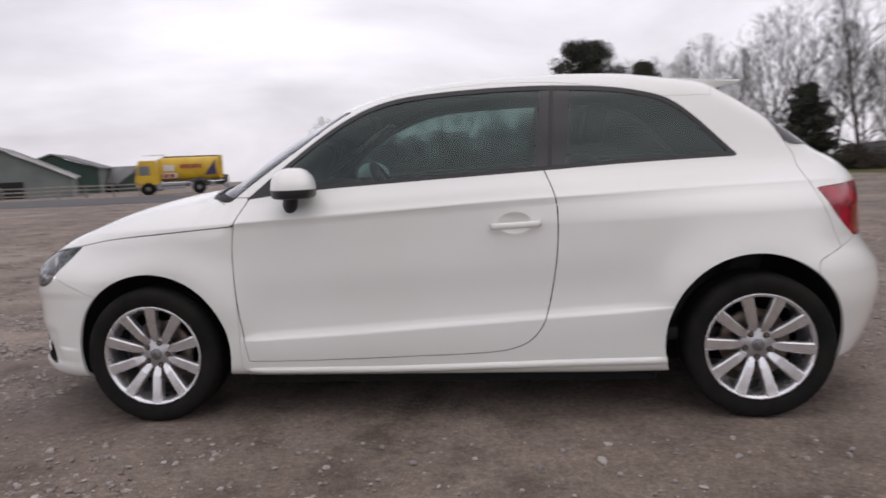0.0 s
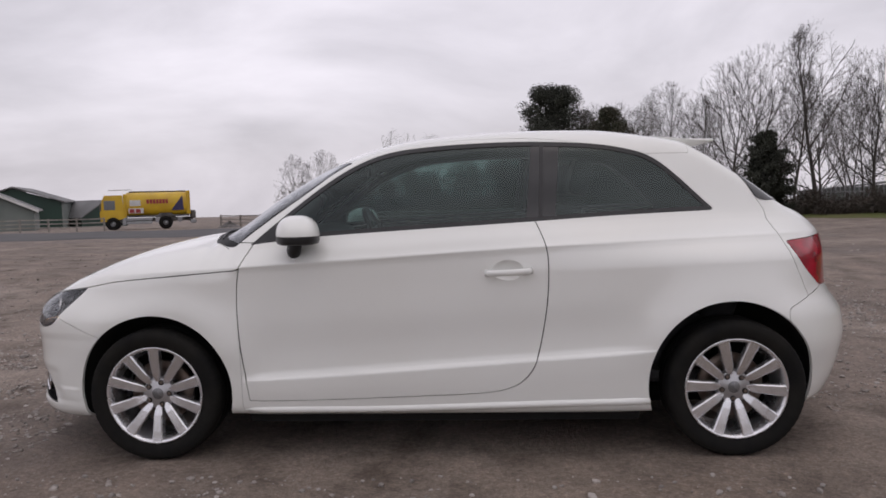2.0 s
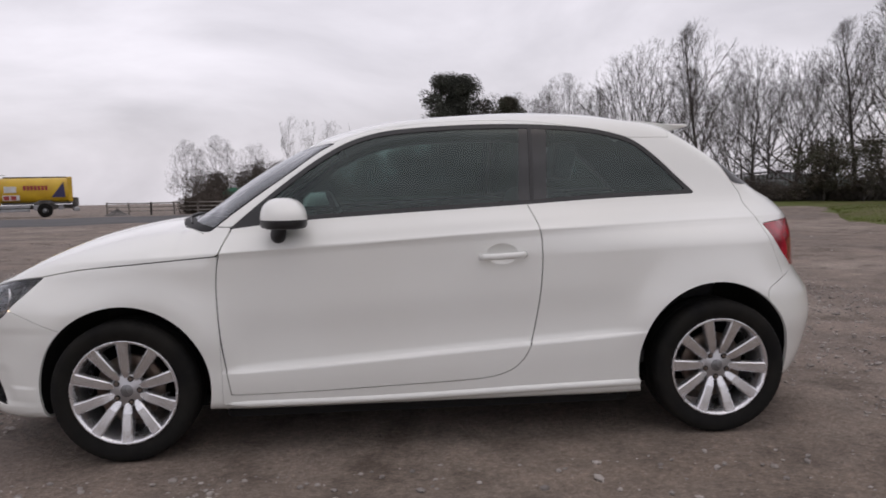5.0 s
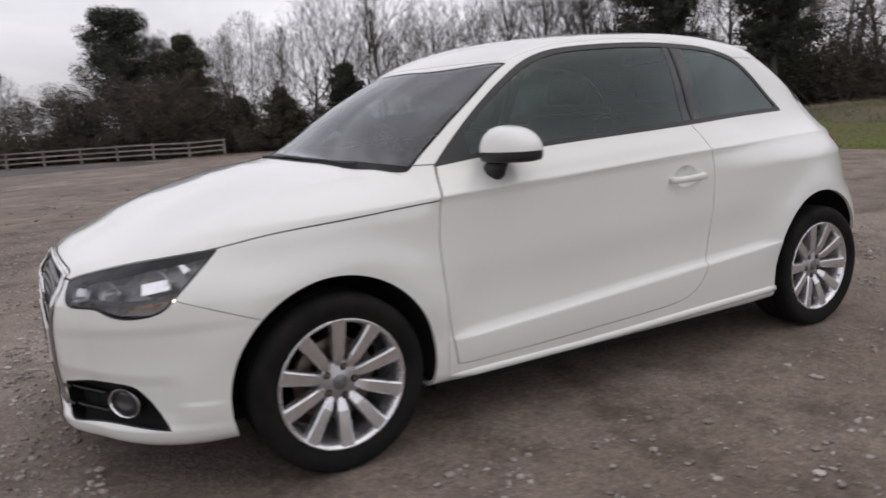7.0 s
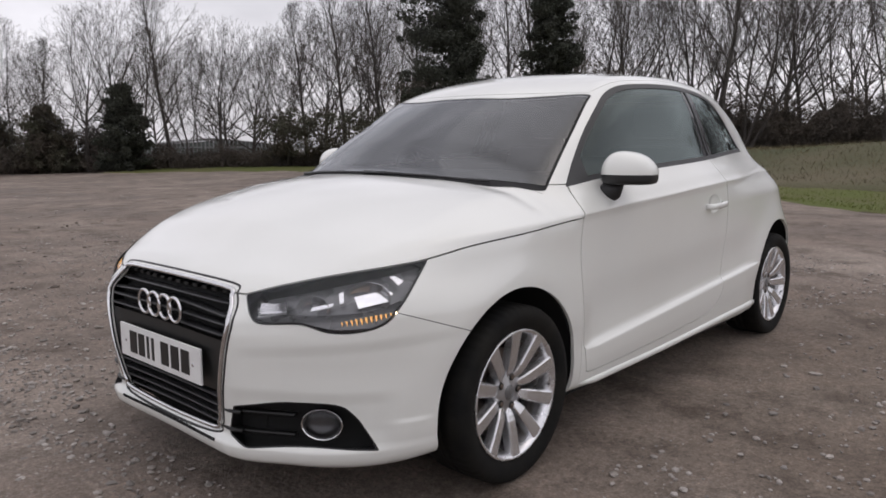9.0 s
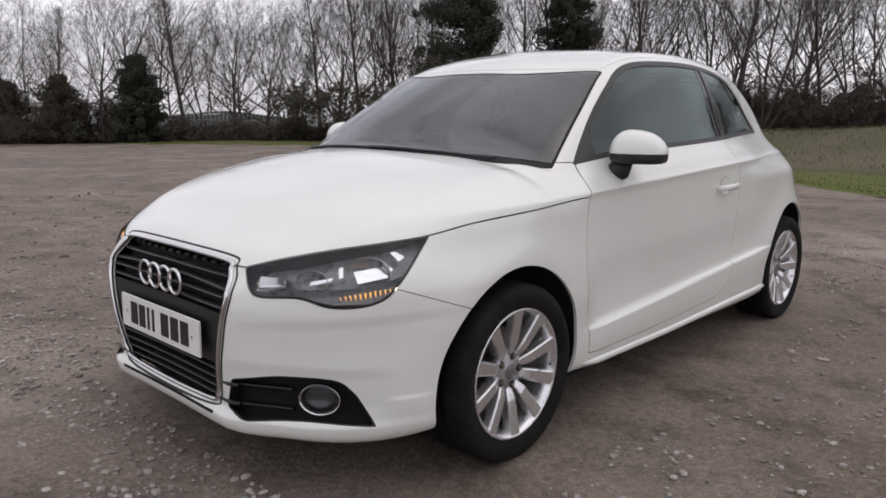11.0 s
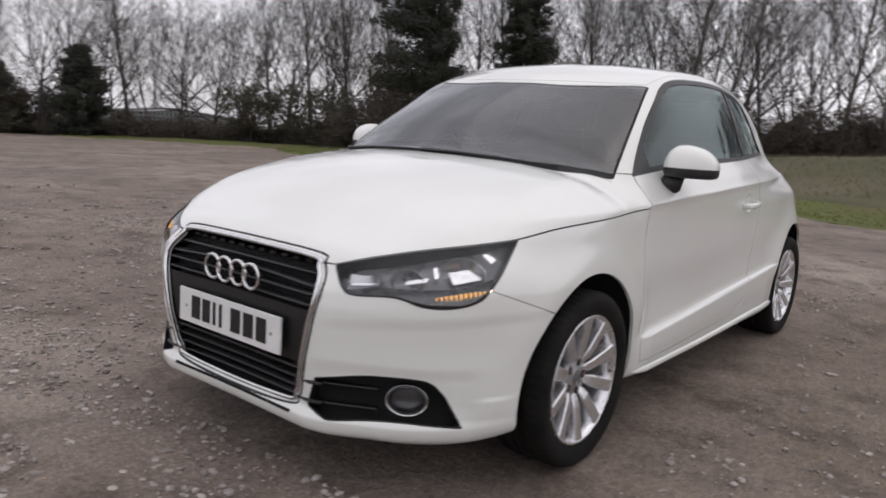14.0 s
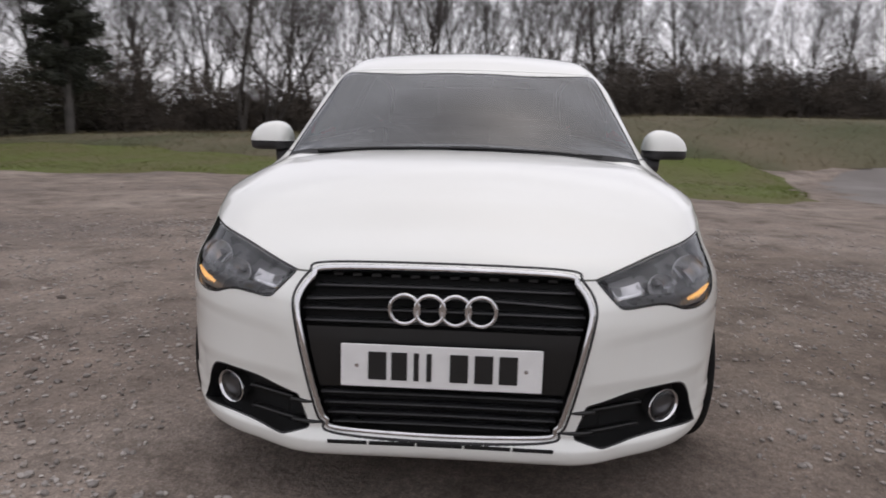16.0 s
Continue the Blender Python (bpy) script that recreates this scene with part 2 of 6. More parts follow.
def outside(poly, q):
    """The distance of points q from an outline, negative within it."""
    best = np.full(len(q), 1e9)
    odd = np.zeros(len(q), bool)
    for a, b in zip(poly, np.roll(poly, -1, 0)):
        e = b - a
        w = q - a
        t = np.clip((w @ e) / (e @ e + 1e-15), 0, 1)
        best = np.minimum(best, np.linalg.norm(w - t[:, None] * e, axis=1))
        cross = ((a[1] <= q[:, 1]) != (b[1] <= q[:, 1]))
        with np.errstate(divide="ignore", invalid="ignore"):
            odd ^= cross & (q[:, 0] < a[0] + (q[:, 1] - a[1]) / (b[1] - a[1]) * e[0])
    return np.where(odd, -best, best)


class Skin:
    """A sheet of triangles with smooth normals that can be cut along outlines."""

    def __init__(self, v, n, t):
        self.v, self.n, self.t = v, n, t

    def clean(self):
        used, inv = np.unique(self.t, return_inverse=True)
        return Skin(self.v[used], self.n[used], inv.reshape(-1, 3))

    def cut(self, f, gap=0.0):
        """The parts where f is below -gap and above gap."""
        return self.keep(f + gap), self.keep(-f + gap)

    def keep(self, f):
        if not len(self.t):
            return self
        f = np.where(np.abs(f) < 1e-7, 1e-7, f)
        s = f[self.t] < 0
        c = s.sum(1)
        whole = self.t[c == 3]
        v, n, tris = [self.v], [self.n], [whole]
        base = len(self.v)
        made = {}

        def mid(i, j):
            key = (min(i, j), max(i, j))
            if key not in made:
                made[key] = base + len(made)
            return made[key]
        for count in (1, 2):
            rows = np.where(c == count)[0]
            for r in rows:
                tri, ss = self.t[r], s[r]
                k = int(np.where(ss == (count == 1))[0][0])
                a, b, d = int(tri[k]), int(tri[(k + 1) % 3]), int(tri[(k + 2) % 3])
                ab, ad = mid(a, b), mid(a, d)
                if count == 1:
                    tris.append([[a, ab, ad]])
                else:
                    tris.append([[ab, b, d], [ab, d, ad]])
        if made:
            e = np.array(list(made.keys()))
            w = (f[e[:, 0]] / (f[e[:, 0]] - f[e[:, 1]]))[:, None]
            v.append(self.v[e[:, 0]] * (1 - w) + self.v[e[:, 1]] * w)
            n.append(self.n[e[:, 0]] * (1 - w) + self.n[e[:, 1]] * w)
        t = np.concatenate([np.array(x, int).reshape(-1, 3) for x in tris])
        return Skin(np.concatenate(v), np.concatenate(n), t).clean()

    def mirrored(self):
        k = np.array([1, -1, 1])
        return Skin(self.v * k, self.n * k, self.t[:, ::-1])

    def both(self):
        """This half and its mirror image, sewn along the middle."""
        o = self.mirrored()
        v, n = np.concatenate([self.v, o.v]), np.concatenate([self.n, o.n])
        t = np.concatenate([self.t, o.t + len(self.v)])
        _, first, inv = np.unique(np.round(v, 6), axis=0, return_index=True, return_inverse=True)
        inv = inv.reshape(-1)
        n2 = np.zeros((len(first), 3))
        np.add.at(n2, inv, n)
        t = inv[t]
        ok = (t[:, 0] != t[:, 1]) & (t[:, 1] != t[:, 2]) & (t[:, 0] != t[:, 2])
        return Skin(v[first], n2, t[ok]).clean()

    def moved(self, d):
        u = self.n / (np.linalg.norm(self.n, axis=1)[:, None] + 1e-12)
        return Skin(self.v - u * d, self.n, self.t)

    def put(self, name, material, parent, label="", lip=0.012):
        """As a mesh, with its edges turned inwards by lip."""
        u = self.n / (np.linalg.norm(self.n, axis=1)[:, None] + 1e-12)
        v, faces, nor = self.v, [tuple(map(int, t)) for t in self.t], None
        loops = [u[self.t].reshape(-1, 3)]
        if lip:
            e = np.concatenate([self.t[:, [0, 1]], self.t[:, [1, 2]], self.t[:, [2, 0]]])
            key = np.sort(e, 1) @ np.array([1, len(v) + 1])
            _, idx, cnt = np.unique(key, return_index=True, return_counts=True)
            rim = e[idx[cnt == 1]]
            ids, inv = np.unique(rim, return_inverse=True)
            inv = inv.reshape(-1, 2) + len(v)
            inner = v[ids] - u[ids] * lip
            v = np.concatenate([v, inner])
            quads = np.stack([rim[:, 1], rim[:, 0], inv[:, 0], inv[:, 1]], 1)
            fn = np.cross(v[quads[:, 1]] - v[quads[:, 0]], v[quads[:, 3]] - v[quads[:, 0]])
            fn /= np.linalg.norm(fn, axis=1)[:, None] + 1e-12
            faces += [tuple(map(int, q)) for q in quads]
            loops.append(np.repeat(fn, 4, 0))
        me = bpy.data.meshes.new(name)
        me.from_pydata([tuple(p) for p in v.tolist()], [], faces)
        me.shade_smooth()
        me.normals_split_custom_set(np.concatenate(loops).tolist())
        return link(name, me, material, parent, label)


# ---- the car's form: nose towards -x, wheels on z = 0 ----
AXLE_F, AXLE_R, HUB_Z = -1.2345, 1.2345, 0.304
TOP_Z = curve1([-2.08, -2.02, -1.97, -1.90, -1.80, -1.65, -1.45, -1.25, -1.09, -1.04, -0.98, -0.85, -0.68, -0.555, -0.43, -0.27, -0.05, 0.22, 0.47, 0.72, 0.95, 1.10, 1.17, 1.38, 1.56, 1.66, 1.74, 1.80, 1.90],
               [0.52, 0.645, 0.689, 0.731, 0.776, 0.850, 0.916, 0.957, 0.978, 0.988, 1.026, 1.125, 1.229, 1.293, 1.350, 1.391, 1.421, 1.440, 1.447, 1.441, 1.412, 1.382, 1.347, 1.210, 1.084, 1.035, 0.977, 0.890, 0.61])
CROWN = curve1([-2.05, -1.8, -1.4, -1.12, -1.02, -0.95, -0.88, -0.65, -0.4, -0.1, 0.4, 1.1, 1.4, 1.8], [0.055, 0.075, 0.070, 0.060, 0.084, 0.122, 0.154, 0.155, 0.114, 0.068, 0.078, 0.108, 0.110, 0.106])
SIDE_Y = curve1([0.08, 0.16, 0.205, 0.25, 0.30, 0.36, 0.408, 0.416, 0.424, 0.45, 0.52, 0.66, 0.80, 0.862, 0.884, 0.893, 0.897, 0.905, 0.94, 0.99, 1.03, 1.20, 1.34, 1.50],
                [0.72, 0.785, 0.810, 0.819, 0.826, 0.831, 0.8315, 0.829, 0.815, 0.806, 0.804, 0.811, 0.8095, 0.8095, 0.8125, 0.8150, 0.8135, 0.8075, 0.786, 0.748, 0.726, 0.654, 0.580, 0.49])
SIDE_PLAIN = curve1([0.08, 0.16, 0.24, 0.36, 0.50, 0.66, 0.80, 0.868, 0.893, 0.904, 0.94, 0.99, 1.03, 1.20, 1.34, 1.50],
                    [0.72, 0.780, 0.805, 0.816, 0.818, 0.816, 0.811, 0.8105, 0.8130, 0.807, 0.785, 0.748, 0.726, 0.654, 0.580, 0.49])
NOSE_X = curve1([0.10, 0.165, 0.21, 0.24, 0.27, 0.33, 0.42, 0.50, 0.555, 0.60, 0.66, 0.72, 0.80, 1.0],
                [-1.84, -1.93, -1.986, -1.992, -1.970, -1.978, -1.990, -1.993, -1.989, -1.980, -1.970, -1.949, -1.923, -1.89])
TAIL_X = curve1([0.12, 0.20, 0.30, 0.40, 0.50, 0.58, 0.64, 0.68, 0.72, 0.80, 0.90, 1.00, 1.1], [1.62, 1.74, 1.815, 1.852, 1.871, 1.862, 1.828, 1.80, 1.785, 1.785, 1.785, 1.76, 1.72])


def soft_max(a, b, k):
    h = np.maximum(k - np.abs(a - b), 0) / k
    return np.maximum(a, b) + h * h * k * 0.25


def ease(a, b, x):
    t = np.clip((x - a) / (b - a), 0, 1)
    return t * t * (3 - 2 * t)


def side_y(x, z):
    zz = z - (0.05 + 0.014 * ease(0.6, 0.45, z)) * x * ease(0.2, 0.4, z) + 0.013 * np.maximum(x, 0) ** 2 * ease(0.6, 0.75, z)
    b = np.clip(ease(-0.74, -0.88, x) * ease(0.75, 0.6, z) + ease(-0.85, -1.15, x) + ease(0.68, 0.98, x) * ease(0.75, 0.6, z), 0, 1)
    y = SIDE_Y(zz) * (1 - b) + SIDE_PLAIN(zz) * b
    y = y - 0.113 * ease(0.1, 1.3, x) ** 1.1 * ease(0.782, 0.967, zz) - 0.042 * ease(-1.05, -1.6, x) * ease(0.62, 0.76, z) - 0.034 * ease(-0.3, -0.9, x) * ease(0.89, 0.97, zz)
    for ax, amount in ((AXLE_F, 0.014), (AXLE_R, 0.012)):
        r = np.hypot(x - ax, z - 0.32)
        y = y + amount * np.exp(-((r - 0.36) / 0.085) ** 2) * ease(0.36, 0.52, z)
    return y - 0.018 * ease(0.5, 1.5, x) * ease(0.45, 0.7, z) - 0.050 * ease(0.7, 1.6, x) * ease(0.62, 0.95, z)


def body(x, y, z):
    """Negative within the body."""
    ya = np.abs(y)
    w = np.maximum(side_y(x, z), 0.05)
    top = z - (TOP_Z(x) - CROWN(x) * (1 - 0.236 * ease(0.7, 1.1, x)) * (y / 0.7) ** 2)
    ridge = 0.027 * np.minimum(ya / 0.34, 1) ** 2.4 * ease(0.52, 0.37, ya) * ease(0.665, 0.60, z)
    front = np.maximum(-1.25 - x, 0) / np.maximum(-1.25 - NOSE_X(z) + ridge, 0.1)
    rear = np.maximum(x - 1.15, 0) / np.maximum(TAIL_X(z) - 1.15, 0.1)
    nf, nr = 2.85 + 0.15 * ease(0.45, 0.62, z), 2.76
    r1 = ((ya / w) ** nf + front ** nf + 1e-9) ** (1 / nf)
    r2 = ((ya / w) ** nr + rear ** nr + 1e-9) ** (1 / nr)
    plan = (np.where(x < 0, r1, r2) - 1) * w
    ledge = 0.53 + 0.10 * (ya - 0.5)
    plan = plan + 0.0045 * ease(0.36, 0.50, z) * ease(ledge + 0.020, ledge - 0.020, z) * ease(-1.40, -1.6, x) * ease(0.36, 0.44, ya)
    # brow over the fog lamp recess, and the short crease behind it
    plan = plan + 0.006 * ease(0.425, 0.380, z) * ease(0.26, 0.31, z) * ease(0.33, 0.40, ya) * ease(-1.68, -1.75, x)
    plan = plan - 0.004 * ease(0.336, 0.318, z) * ease(0.20, 0.29, z) * ease(-1.73, -1.67, x) * ease(-1.56, -1.64, x)
    k = 0.055 - 0.03 * ease(0.6, 1.1, x) + 0.055 * ease(-1.95, -1.6, x) - 0.03 * ease(-0.98, -0.80, x)
    f = soft_max(plan, top, k)
    return soft_max(f, 0.175 + 0.03 * ease(-1.8, -1.3, x) - z, 0.05)


def slope(p, e=0.0015):
    g = []
    for k in range(3):
        d = np.zeros(3)
        d[k] = e
        g.append(body(*(p + d).T) - body(*(p - d).T))
    g = np.stack(g, 1)
    return g / (np.linalg.norm(g, axis=1)[:, None] + 1e-12)


def shot(o, d, far=2.5):
    """Where rays from within the body leave it."""
    lo, hi = np.zeros(len(o)), np.full(len(o), far)
    for _ in range(36):
        m = (lo + hi) / 2
        q = o + d * m[:, None]
        inside = body(q[:, 0], q[:, 1], q[:, 2]) < 0
        lo, hi = np.where(inside, m, lo), np.where(inside, hi, m)
    return o + d * lo[:, None]


def nose_at(y, z, back=0.0):
    """Points on the front at these heights and offsets, sunk by back."""
    y, z = np.atleast_1d(y).astype(float), np.atleast_1d(z).astype(float)
    o = np.stack([np.full_like(y, -1.3), y, z], 1)
    p = shot(o, np.tile([-1.0, 0, 0], (len(y), 1)))
    return p - slope(p) * back


def flank_at(x, z, back=0.0):
    x, z = np.atleast_1d(x).astype(float), np.atleast_1d(z).astype(float)
    o = np.stack([x, np.zeros_like(x), z], 1)
    p = shot(o, np.tile([0, -1.0, 0], (len(x), 1)))
    return p - slope(p) * back


def swing_at(phi, z, back=0.0):
    """Points round the front corner, by the angle from straight ahead, in degrees, and the height."""
    a, z = np.radians(np.atleast_1d(phi).astype(float)), np.atleast_1d(z).astype(float)
    o = np.stack([np.full_like(a, -1.2), np.zeros_like(a), z], 1)
    p = shot(o, np.stack([-np.cos(a), -np.sin(a), 0 * a], 1))
    return p - slope(p) * back


NS, NT = (100, 200, 40), 420
spine = np.concatenate([np.stack([np.full(NS[0], -1.15), np.linspace(90, 0, NS[0], endpoint=False)], 1),
                        np.stack([np.linspace(-1.15, 1.15, NS[1]), np.zeros(NS[1])], 1),
                        np.stack([np.full(NS[2], 1.15), np.linspace(0, -90, NS[2] + 1)[1:]], 1)])
turn = np.radians(np.linspace(-90, 90, NT))
sx, st = np.repeat(spine[:, 0], NT), np.tile(turn, len(spine))
sa = np.radians(np.repeat(spine[:, 1], NT))
ways = np.stack([-np.sin(sa), -np.cos(sa) * np.cos(st), np.cos(sa) * np.sin(st)], 1)
starts = np.stack([sx, 0 * sx, 0.50 + 0.06 * sx], 1)
hull_v = shot(starts, ways)
hull_v[np.abs(hull_v[:, 1]) < 1e-4, 1] = 0
hull_n = slope(hull_v)
gi, gj = np.meshgrid(np.arange(len(spine) - 1), np.arange(NT - 1), indexing="ij")
qa = (gi * NT + gj).ravel()
qb, qc, qd = qa + 1, qa + NT + 1, qa + NT
hull_t = np.concatenate([np.stack([qa, qd, qc], 1), np.stack([qa, qc, qb], 1)])
area = np.linalg.norm(np.cross(hull_v[hull_t[:, 1]] - hull_v[hull_t[:, 0]], hull_v[hull_t[:, 2]] - hull_v[hull_t[:, 0]]), axis=1)
hull = Skin(hull_v, hull_n, hull_t[area > 1e-10]).clean()
tri = hull.v[hull.t[: 5000]]
if np.sum(np.cross(tri[:, 1] - tri[:, 0], tri[:, 2] - tri[:, 0]) * hull.n[hull.t[: 5000, 0]]) < 0:
    hull = Skin(hull.v, hull.n, hull.t[:, ::-1])


def side_view(s):
    return s.v[:, [0, 2]]


def front_view(s):
    return np.stack([np.abs(s.v[:, 1]), s.v[:, 2]], 1)


def swing_view(s):
    """The angle round the front corner, scaled to metres, and the height."""
    return np.stack([np.degrees(np.arctan2(np.abs(s.v[:, 1]), -(s.v[:, 0] + 1.2))) * 0.0135, s.v[:, 2]], 1)


def where(f, cond, far=1.0):
    return np.where(cond, f, far)


car = new("parked_car")
tagged(car, "small white three-door hatchback with silver ten-spoke alloy wheels, parked on gravel", "car")

# outlines
WINDOW = ring([(-0.819, 0.941), (-0.691, 1.050), (-0.569, 1.146), (-0.448, 1.230), (-0.326, 1.296), (-0.201, 1.334), (-0.05, 1.352), (0.178, 1.363), (0.428, 1.364), (0.679, 1.350), (0.83, 1.325), (0.94, 1.288), (1.045, 1.207), (1.207, 1.044), (0.774, 1.033), (0.421, 1.017), (-0.19, 0.989), (-0.533, 0.970)], 10, (0, 13))
DOOR = ring([(-0.800, 0.955), (-0.842, 0.85), (-0.858, 0.74), (-0.855, 0.597), (-0.838, 0.427), (-0.815, 0.277), (-0.5, 0.281), (-0.2, 0.290), (0.15, 0.303), (0.286, 0.322), (0.369, 0.372), (0.420, 0.470), (0.457, 0.671), (0.465, 0.836), (0.454, 0.924), (0.421, 1.010), (0.41, 1.035), (-0.2, 1.03)], 10, (0, 5, 16))
GRILLE = ring([(-0.295, 0.686), (0.0, 0.693), (0.295, 0.686), (0.338, 0.662), (0.368, 0.610), (0.358, 0.53), (0.314, 0.335), (0.296, 0.296), (0.262, 0.270), (0.0, 0.261), (-0.262, 0.270), (-0.296, 0.296), (-0.314, 0.335), (-0.358, 0.53), (-0.368, 0.610), (-0.338, 0.662)], 8)
K = 0.0135
LAMP = ring([(27.6 * K, 0.677), (35.0 * K, 0.705), (45.6 * K, 0.734), (55.5 * K, 0.754), (64.2 * K, 0.768), (60.8 * K, 0.712), (56.8 * K, 0.645), (55 * K, 0.616), (52.3 * K, 0.598), (48.3 * K, 0.589), (44.4 * K, 0.592), (41.0 * K, 0.607), (38.5 * K, 0.611), (32 * K, 0.606), (29.8 * K, 0.626)], 10, (0, 4))
FOG = ring([(23.6 * K, 0.268), (25.4 * K, 0.360), (36 * K, 0.386), (45.4 * K, 0.386), (48.9 * K, 0.352), (51.0 * K, 0.304), (53.2 * K, 0.247), (41.0 * K, 0.258), (28.4 * K, 0.243)], 8, (0, 1, 6, 8))
TAIL = ring([(1.482, 0.908), (1.60, 0.916), (1.76, 0.915), (1.80, 0.80), (1.77, 0.715), (1.635, 0.714), (1.552, 0.80)], 8, (0, 5))
SCREEN_TOP = curve1([0, 0.2, 0.4, 0.56], [-0.572, -0.553, -0.482, -0.38])
SCREEN_LOW = curve1([0, 0.2, 0.38, 0.5, 0.6, 0.69], [-1.130, -1.118, -1.075, -1.042, -0.998, -0.920])


def arch(s):
    q = side_view(s)
    f = np.hypot(q[:, 0] - AXLE_F, (q[:, 1] - 0.311)) - 0.340
    r = np.hypot(q[:, 0] - 1.219, (q[:, 1] - 0.325)) - 0.349
    return np.minimum(f, r)


def screen_f(s):
    x, y, z = s.v[:, 0], np.abs(s.v[:, 1]), s.v[:, 2]
    edge = y - (0.688 - (x + 0.91) * 0.258)
    return np.maximum.reduce([SCREEN_LOW(y) - x, x - SCREEN_TOP(y), edge, 0.93 - z])


HOOD_LINE = curve1([-2.06, -1.985, -1.935, -1.86, -1.75, -1.65, -1.535, -1.4, -1.15, -0.86], [0.70, 0.690, 0.676, 0.697, 0.727, 0.750, 0.772, 0.795, 0.817, 0.838])


def hood_f(s):
    x, y, z = s.v[:, 0], np.abs(s.v[:, 1]), s.v[:, 2]
    pillar = np.maximum(x + 0.846 - (z - 0.85) * 0.4, z - 0.950)
    back = np.where(y < 0.688 - (x + 0.91) * 0.258, x - SCREEN_LOW(y) + 0.003, pillar)
    return np.maximum.reduce([HOOD_LINE(x) - z, back, x + 0.72])


below = hull
shell_src, _ = below.cut(0.19 - below.v[:, 2])
rest = shell_src
_, rest = rest.cut(arch(rest))
_, rest = rest.cut(where(outside(WINDOW, side_view(rest)), np.abs(rest.n[:, 1]) > 0.25))
_, rest = rest.cut(screen_f(rest))
in_front = lambda s: s.v[:, 0] < -1.3
grille_skin, rest = rest.cut(where(outside(GRILLE, front_view(rest)), in_front(rest)))
lamp_skin, rest = rest.cut(where(outside(LAMP, swing_view(rest)), in_front(rest)), 0.0015)
fog_skin, rest = rest.cut(where(outside(FOG, swing_view(rest)), in_front(rest)))
tail_skin, rest = rest.cut(where(outside(TAIL, side_view(rest)), rest.v[:, 0] > 1.3), 0.0015)
shell_half = rest
for half, k in ((shell_half, 0), (shell_half.mirrored(), 1)):
    half.moved(0.016).put("inner_shell", SHELL, car, "dark inner body shell behind the panel gaps", 0.0)
hood, rest = rest.cut(hood_f(rest), 0.0022)
door_all, rest = rest.cut(where(outside(DOOR, side_view(rest)), np.abs(rest.n[:, 1]) > 0.2), 0.0022)
hollow, door = door_all.cut(where(np.hypot((door_all.v[:, 0] - 0.297) / 0.066, (door_all.v[:, 2] - 0.819) / 0.043) * 0.05 - 0.05, door_all.v[:, 0] > 0))
seam = rest.v[:, 2] - (0.599 - (rest.v[:, 0] + 1.582) * 0.36)
bumper, rest = rest.cut(np.maximum(seam, rest.v[:, 0] + 1.2), 0.0012)
fend = np.maximum(rest.v[:, 0] + 0.850, rest.v[:, 2] - 0.95)
fender, rest = rest.cut(fend, 0.0008)
rbump, rest = rest.cut(np.maximum.reduce([1.45 - rest.v[:, 0], rest.v[:, 2] - (0.708 - (1.634 - rest.v[:, 0]) * 0.40)]), 0.0015)
tailgate_f = np.maximum(1.43 + np.maximum(0, 1.0 - rest.v[:, 2]) * 0.4 - 0.55 * np.maximum(0, rest.v[:, 2] - 1.04) - rest.v[:, 0], 0.66 - rest.v[:, 2])
tailgate, rest = rest.cut(tailgate_f, 0.0018)
roof, bodyside = rest.cut(np.maximum.reduce([1.30 - rest.v[:, 2], np.abs(rest.v[:, 1]) - 0.535, rest.v[:, 0] - 1.12]), 0.0008)

hood.both().put("bonnet", PAINT, car, "white painted bonnet")
bumper.both().put("front_bumper", PAINT, car, "white painted front bumper")
rbump.both().put("rear_bumper", PAINT, car, "white painted rear bumper")
tailgate.both().put("tailgate", PAINT, car, "white tailgate")
roof.both().put("roof", PAINT, car, "white roof panel")
for flip in (0, 1):
    side_of = (lambda s: s.mirrored()) if flip else (lambda s: s)
    d = side_of(door).put("door", PAINT, car, "white front door, closed")
    side_of(fender).put("front_wing", PAINT, car, "white front wing")
    side_of(bodyside).put("body_side", PAINT, car, "white rear quarter, pillars and sill")
    side_of(tail_skin).put("tail_lamp", RED_LAMP, car, "red tail lamp", 0.02)

# glass
scr, _ = shell_src.cut(screen_f(shell_src))
edge_band, pane = scr.cut(-np.maximum(screen_f(scr) + 0.010, SCREEN_LOW(np.abs(scr.v[:, 1])) + 0.050 - scr.v[:, 0]))
pane.both().put("windscreen", SCREEN, car, "tinted windscreen", 0.0).visible_shadow = False
edge_band.both().moved(0.001).put("windscreen_border", PILLAR, car, "black border of the windscreen", 0.004)
win, _ = shell_src.cut(where(outside(WINDOW, side_view(shell_src)), np.abs(shell_src.n[:, 1]) > 0.25))
wq = side_view(win)
frame_f = -(outside(WINDOW, wq) + 0.019)
surround, inner = win.cut(frame_f)
mid_line = 0.457 + (inner.v[:, 2] - 1.17) * 0.10
pillar_f = np.abs(inner.v[:, 0] - mid_line) - 0.062
pillar, inner = inner.cut(pillar_f)
pillar_seam, pillar = pillar.cut(np.abs(pillar.v[:, 0] - 0.450 - (pillar.v[:, 2] - 1.17) * 0.06) - 0.008)
sail, inner = inner.cut(inner.v[:, 0] + 0.665)
front_pane, rear_pane = inner.cut(inner.v[:, 0] - 0.457)
